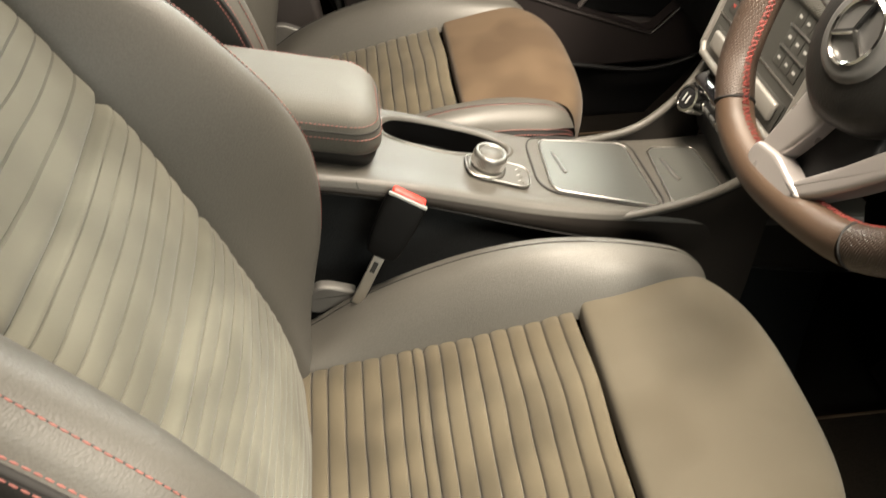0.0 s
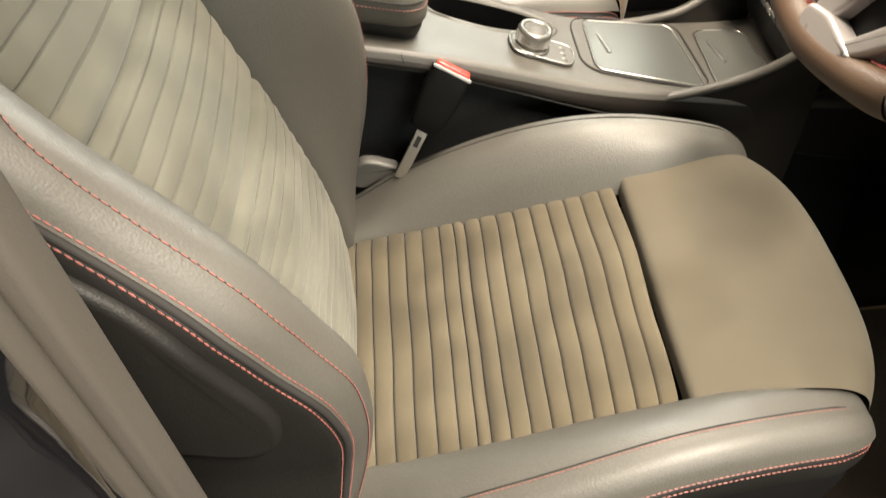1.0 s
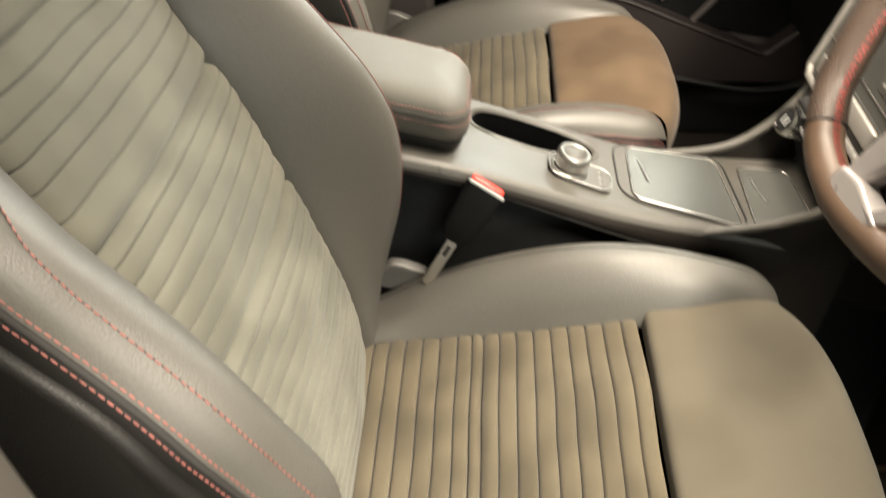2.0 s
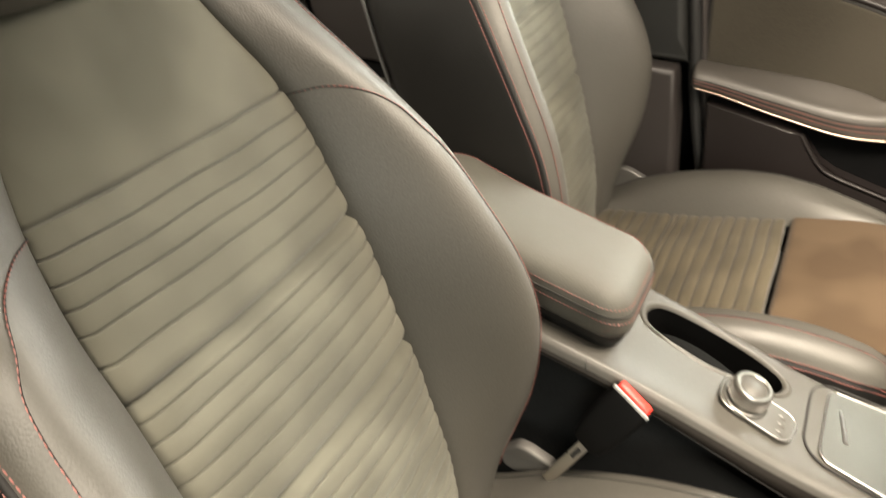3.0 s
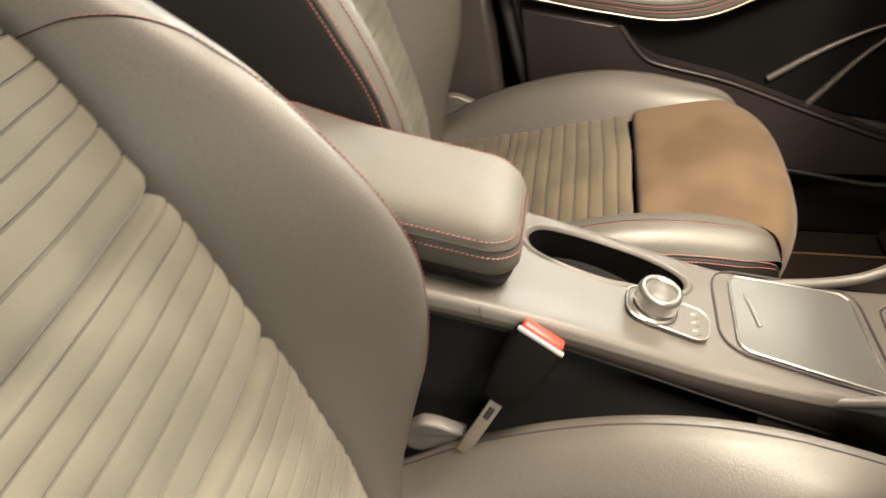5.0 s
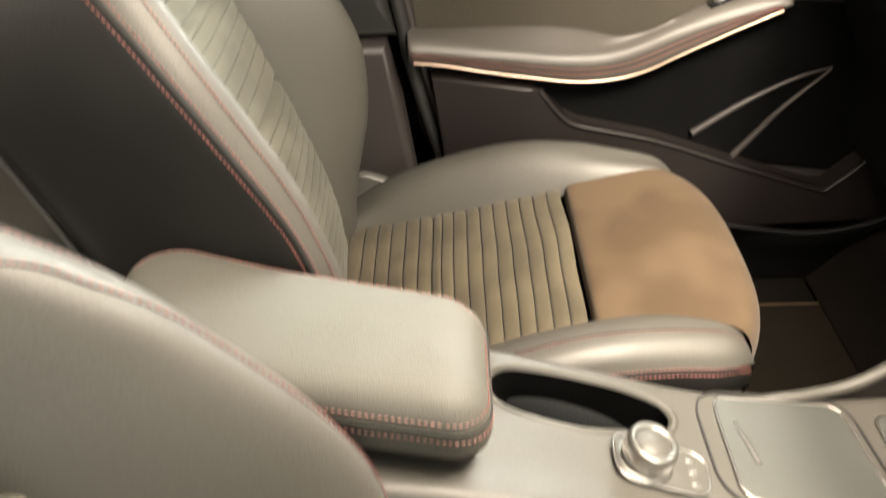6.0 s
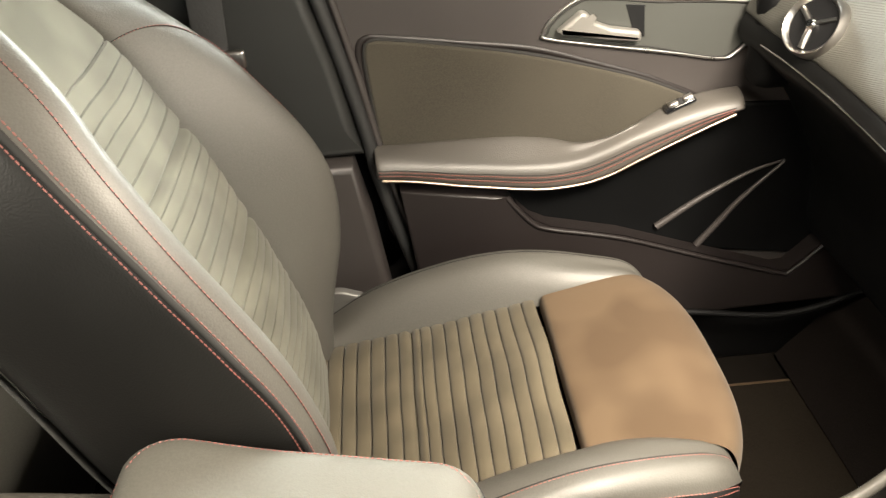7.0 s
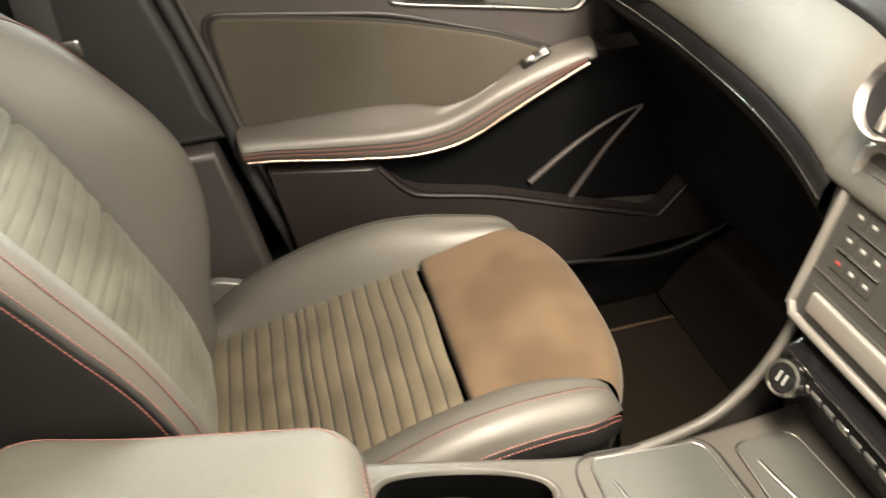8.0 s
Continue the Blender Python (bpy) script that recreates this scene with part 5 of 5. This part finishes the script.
for a in (42, 128.5, -40, -125.5):
    c, k = at_angle(a)
    part("rim_seam", tube([tuple(c + 0.0190 * (math.cos(t) * AXIS + math.sin(t) * k)) for t in np.linspace(0, 2 * math.pi, 16, endpoint=False)], 0.0012, 6, True, 30), SEAM, wheel)
for a0, a1 in ((22, 122), (-120, -21)):
    cross = []
    for a in np.arange(a0, a1, 1.7):
        for b0, b1 in ((a, a + 1.5), (a + 1.5, a)):
            ends_ = []
            for b, turn_ in ((b0, 72), (b1, 94)):
                c, k = at_angle(b)
                ends_.append(c + 0.0192 * (math.cos(radians(turn_)) * AXIS + math.sin(radians(turn_)) * k))
            p, q = ends_
            cross.append(tube([tuple(p), tuple((p + q) / 2 + 0.0008 * k), tuple(q)], 0.0007, 5, n=4))
    part("stitching", join(*cross), WHEEL_THREAD, wheel, "red cross stitching", "stuff")
# silver lower spoke: a foot on the rim with two arms that part towards the boss
for nm, h0, d, pts, m_, lb in (
        ("spoke_foot", -0.006, 0.022, [(0.047, 0.130), (0.047, 0.148), (0.030, 0.157), (0.0, 0.156), (-0.024, 0.149), (-0.042, 0.130), (-0.018, 0.127), (0.014, 0.123)], SPOKE, "satin silver foot of the spoke"),
        ("spoke_arm", -0.008, 0.018, [(0.047, 0.136), (0.044, 0.101), (0.040, 0.064), (0.000, 0.066), (0.003, 0.088), (0.014, 0.122), (0.022, 0.136)], SPOKE, "satin silver spoke arm"),
        ("spoke_arm", -0.008, 0.022, [(-0.014, 0.134), (-0.050, 0.088), (-0.082, 0.040), (-0.104, 0.052), (-0.068, 0.100), (-0.046, 0.126), (-0.028, 0.142)], SPOKE, "satin silver spoke arm"),
        ("spoke_web", -0.020, 0.012, [(0.020, 0.130), (-0.020, 0.132), (-0.056, 0.080), (-0.040, 0.050), (0.010, 0.060)], PLASTIC_BLACK, "black web between the arms"),
        ("spoke_web", -0.030, 0.030, [(0.070, 0.020), (0.150, 0.010), (0.160, -0.030), (0.070, -0.040)], BUTTON, "dark key panel on the spoke"),
        ("spoke_web", -0.030, 0.030, [(-0.070, 0.020), (-0.150, 0.010), (-0.160, -0.030), (-0.070, -0.040)], BUTTON, "dark key panel on the spoke")):
    o = rounded([on_uv(u, v, h0) for u, v in pts], 0.010, 6)
    part(nm, slab(o, tuple(AXIS), d, 0.005, 5), m_, wheel, lb)
mw = Matrix((Vector(tuple(LAT)), Vector(tuple(-DOWN)), Vector(tuple(AXIS)))).transposed().to_4x4()
mw.translation = Vector(tuple(HUB))
boss = part("airbag_boss", lathe([(0.070, -0.035), (0.075, 0.0), (0.073, 0.018), (0.062, 0.028), (0.040, 0.034), (0.0, 0.036)], mw, 48), LEATHER_DARK_SHADED, wheel, "dark padded boss")
part("boss_disc", lathe([(0.040, 0.033), (0.038, 0.0375), (0.034, 0.039), (0.0, 0.040)], mw, 40), BUTTON, boss, "smooth dark disc")
part("boss_ring", lathe([(0.0272, 0.0380), (0.0272, 0.0420), (0.0255, 0.0432), (0.0238, 0.0420), (0.0238, 0.0380)], mw, 40), CHROME, boss, "chrome ring")
for k in range(3):
    a = math.pi / 2 + k * 2 * math.pi / 3
    e = mw @ Vector((0.0245 * math.cos(a), 0.0245 * math.sin(a), 0.0410))
    c0 = mw @ Vector((0, 0, 0.0430))
    part("boss_bar", tube([tuple(c0), tuple((c0 + e) / 2), tuple(e)], 0.0025, 6, n=8), CHROME, boss, "chrome bar")
part("column", tube([tuple(HUB - 0.02 * AXIS), tuple(HUB - 0.10 * AXIS), tuple(HUB - 0.20 * AXIS)], 0.045, 14, n=10), PLASTIC_BLACK, wheel, "black column cover")

# ---------------------------------------------------------------- rear bench and rear door
bench = thing("rear_bench", (-0.75, 0.36, 0.05), "grey leather rear bench seat", "rear seat")
rows = [[(x, y, z) for x, z in ((-0.46, 0.20), (-0.44, 0.36), (-0.47, 0.415), (-0.56, 0.425), (-0.75, 0.40), (-0.92, 0.375))] for y in (-0.36, -0.30, 0.0, 0.36, 0.72, 1.00, 1.05)]
part("bench_cushion", skin(rows, 40, 40), LEATHER, bench, "grey leather cushion")
rows = [[(x, y, z) for x, z in ((-0.86, 0.36), (-0.88, 0.45), (-0.94, 0.60), (-1.04, 0.86), (-1.10, 0.90), (-1.16, 0.86))] for y in (-0.36, -0.30, 0.0, 0.36, 0.72, 0.98, 1.04)]
part("bench_back", skin(rows, 40, 40), LEATHER, bench, "grey leather backrest")
rdoor = thing("door_2", (-0.75, 1.12, 0.12), "dark rear door trim with red-stitched armrest", "car door", kind="structure")
part("door_panel", slab([(x, 1.150, z) for x, z in ((-1.2, 0.86), (-0.36, 0.86), (-0.32, 0.15), (-0.9, 0.15), (-1.2, 0.5))], (0, -1, 0), 0.05, 0.012), PLASTIC_BLACK, rdoor, "black rear door panel")
part("rear_armrest", box(-0.66, 1.085, 0.63, 0.47, 0.05, 0.058, 0.010, Matrix.Rotation(radians(4), 4, "Y")), PLASTIC_DOOR, rdoor, "grey armrest")
part("stitching", stitches([(-0.86, 1.059, 0.645), (-0.66, 1.059, 0.632), (-0.46, 1.059, 0.616)], 0.005, 0.002, 0.001), THREAD, rdoor, "red thread", "stuff")
part("rear_pocket", box(-0.69, 1.090, 0.515, 0.40, 0.03, 0.17, 0.02), PLASTIC_DOOR, rdoor, "grey door pocket")
part("c_pillar_trim", tube([(-1.02, 1.04, 1.20), (-0.945, 1.04, 0.76), (-0.915, 1.04, 0.64), (-0.905, 1.04, 0.55), (-0.86, 1.035, 0.465), (-0.78, 1.02, 0.40)], (0.05, 0.046, 0.032, 0.040, 0.036, 0.024), 14, n=50), PLASTIC, None, "grey wheel-arch trim beside the rear bench", "structure")
rbelt = thing("rear_seat_belt", (-1.06, 1.0, 0.5), "black rear seat belt with pale metal tongue", "seat belt")
rows = []  # the webbing lies against the bench and runs up to the pillar
for x, y, z in spline([(-0.868, 0.962, 0.45), (-0.925, 0.958, 0.60), (-0.972, 0.955, 0.715), (-1.022, 0.957, 0.86), (-1.075, 0.965, 0.95), (-1.12, 0.985, 1.15)], 40):
    rows.append([(x + a, y + b, z) for a, b in ((0.001, -0.023), (0.001, 0.023), (-0.001, 0.023), (-0.001, -0.023))])
part("webbing", grid_mesh(rows, True, True), BELT, rbelt)
lean = Matrix.Rotation(radians(-20), 4, "Y")
tongue = part("tongue", box(-0.972, 0.951, 0.740, 0.007, 0.032, 0.040, 0.003, lean), PALE_SATIN, rbelt, "pale metal tongue")
part("slot", box(-0.9690, 0.951, 0.737, 0.0030, 0.011, 0.020, 0.001, lean), SEAM, tongue, "dark slot")
part("tongue_cover", box(-0.980, 0.951, 0.772, 0.012, 0.040, 0.026, 0.004, lean), PLASTIC_BLACK, rbelt, "black tongue cover")

# ---------------------------------------------------------------- door opening on the driver side, and the hall
part("door_weatherstrip", tube([(-0.060, -0.3805, 1.26), (-0.060, -0.3805, 0.90), (-0.060, -0.3805, 0.40), (-0.04, -0.40, 0.22), (0.08, -0.42, 0.18), (0.9, -0.43, 0.18)], 0.0085, 14, n=80), CONSOLE_SIDE_PALE, None, "grey rubber weatherstrip round the door opening", "structure")
part("body_right", slab([(x, -0.390, z) for x, z in ((-0.95, 1.26), (-0.060, 1.26), (-0.060, 0.86), (-0.060, 0.40), (-0.02, 0.16), (-0.02, 0.05), (-0.95, 0.05))], (0, -1, 0), 0.10, 0.095, 12), PAINT, None, "gloss black painted body side", "structure")
rows = []  # the pressed door jamb, with its hollows and swages
for z in np.linspace(0.45, 1.15, 90):
    row = []
    for y in np.linspace(-0.391, -0.478, 26):
        d = -0.391 - y
        relief = 0.007 * noise.noise((y * 22, z * 15, 2.0)) + 0.0022 * noise.noise((y * 60, z * 38, 7.0)) - 0.012 * math.exp(-(((d - 0.030) / 0.014) ** 2))
        row.append((-0.050 - 2.2 * d * d + relief * min(1.0, d / 0.006), y, z))
    rows.append(row)
back = [[(x - 0.02, y, z) for x, y, z in reversed(r)] for r in rows]
part("door_jamb", grid_mesh([a + b for a, b in zip(rows, back)], True, True), PAINT, None, "gloss black pressed door jamb", "structure")
part("ground", box(0, 0, -0.33, 40, 40, 0.1, 0.01), CONCRETE, None, "grey hall floor outside the car", "structure")
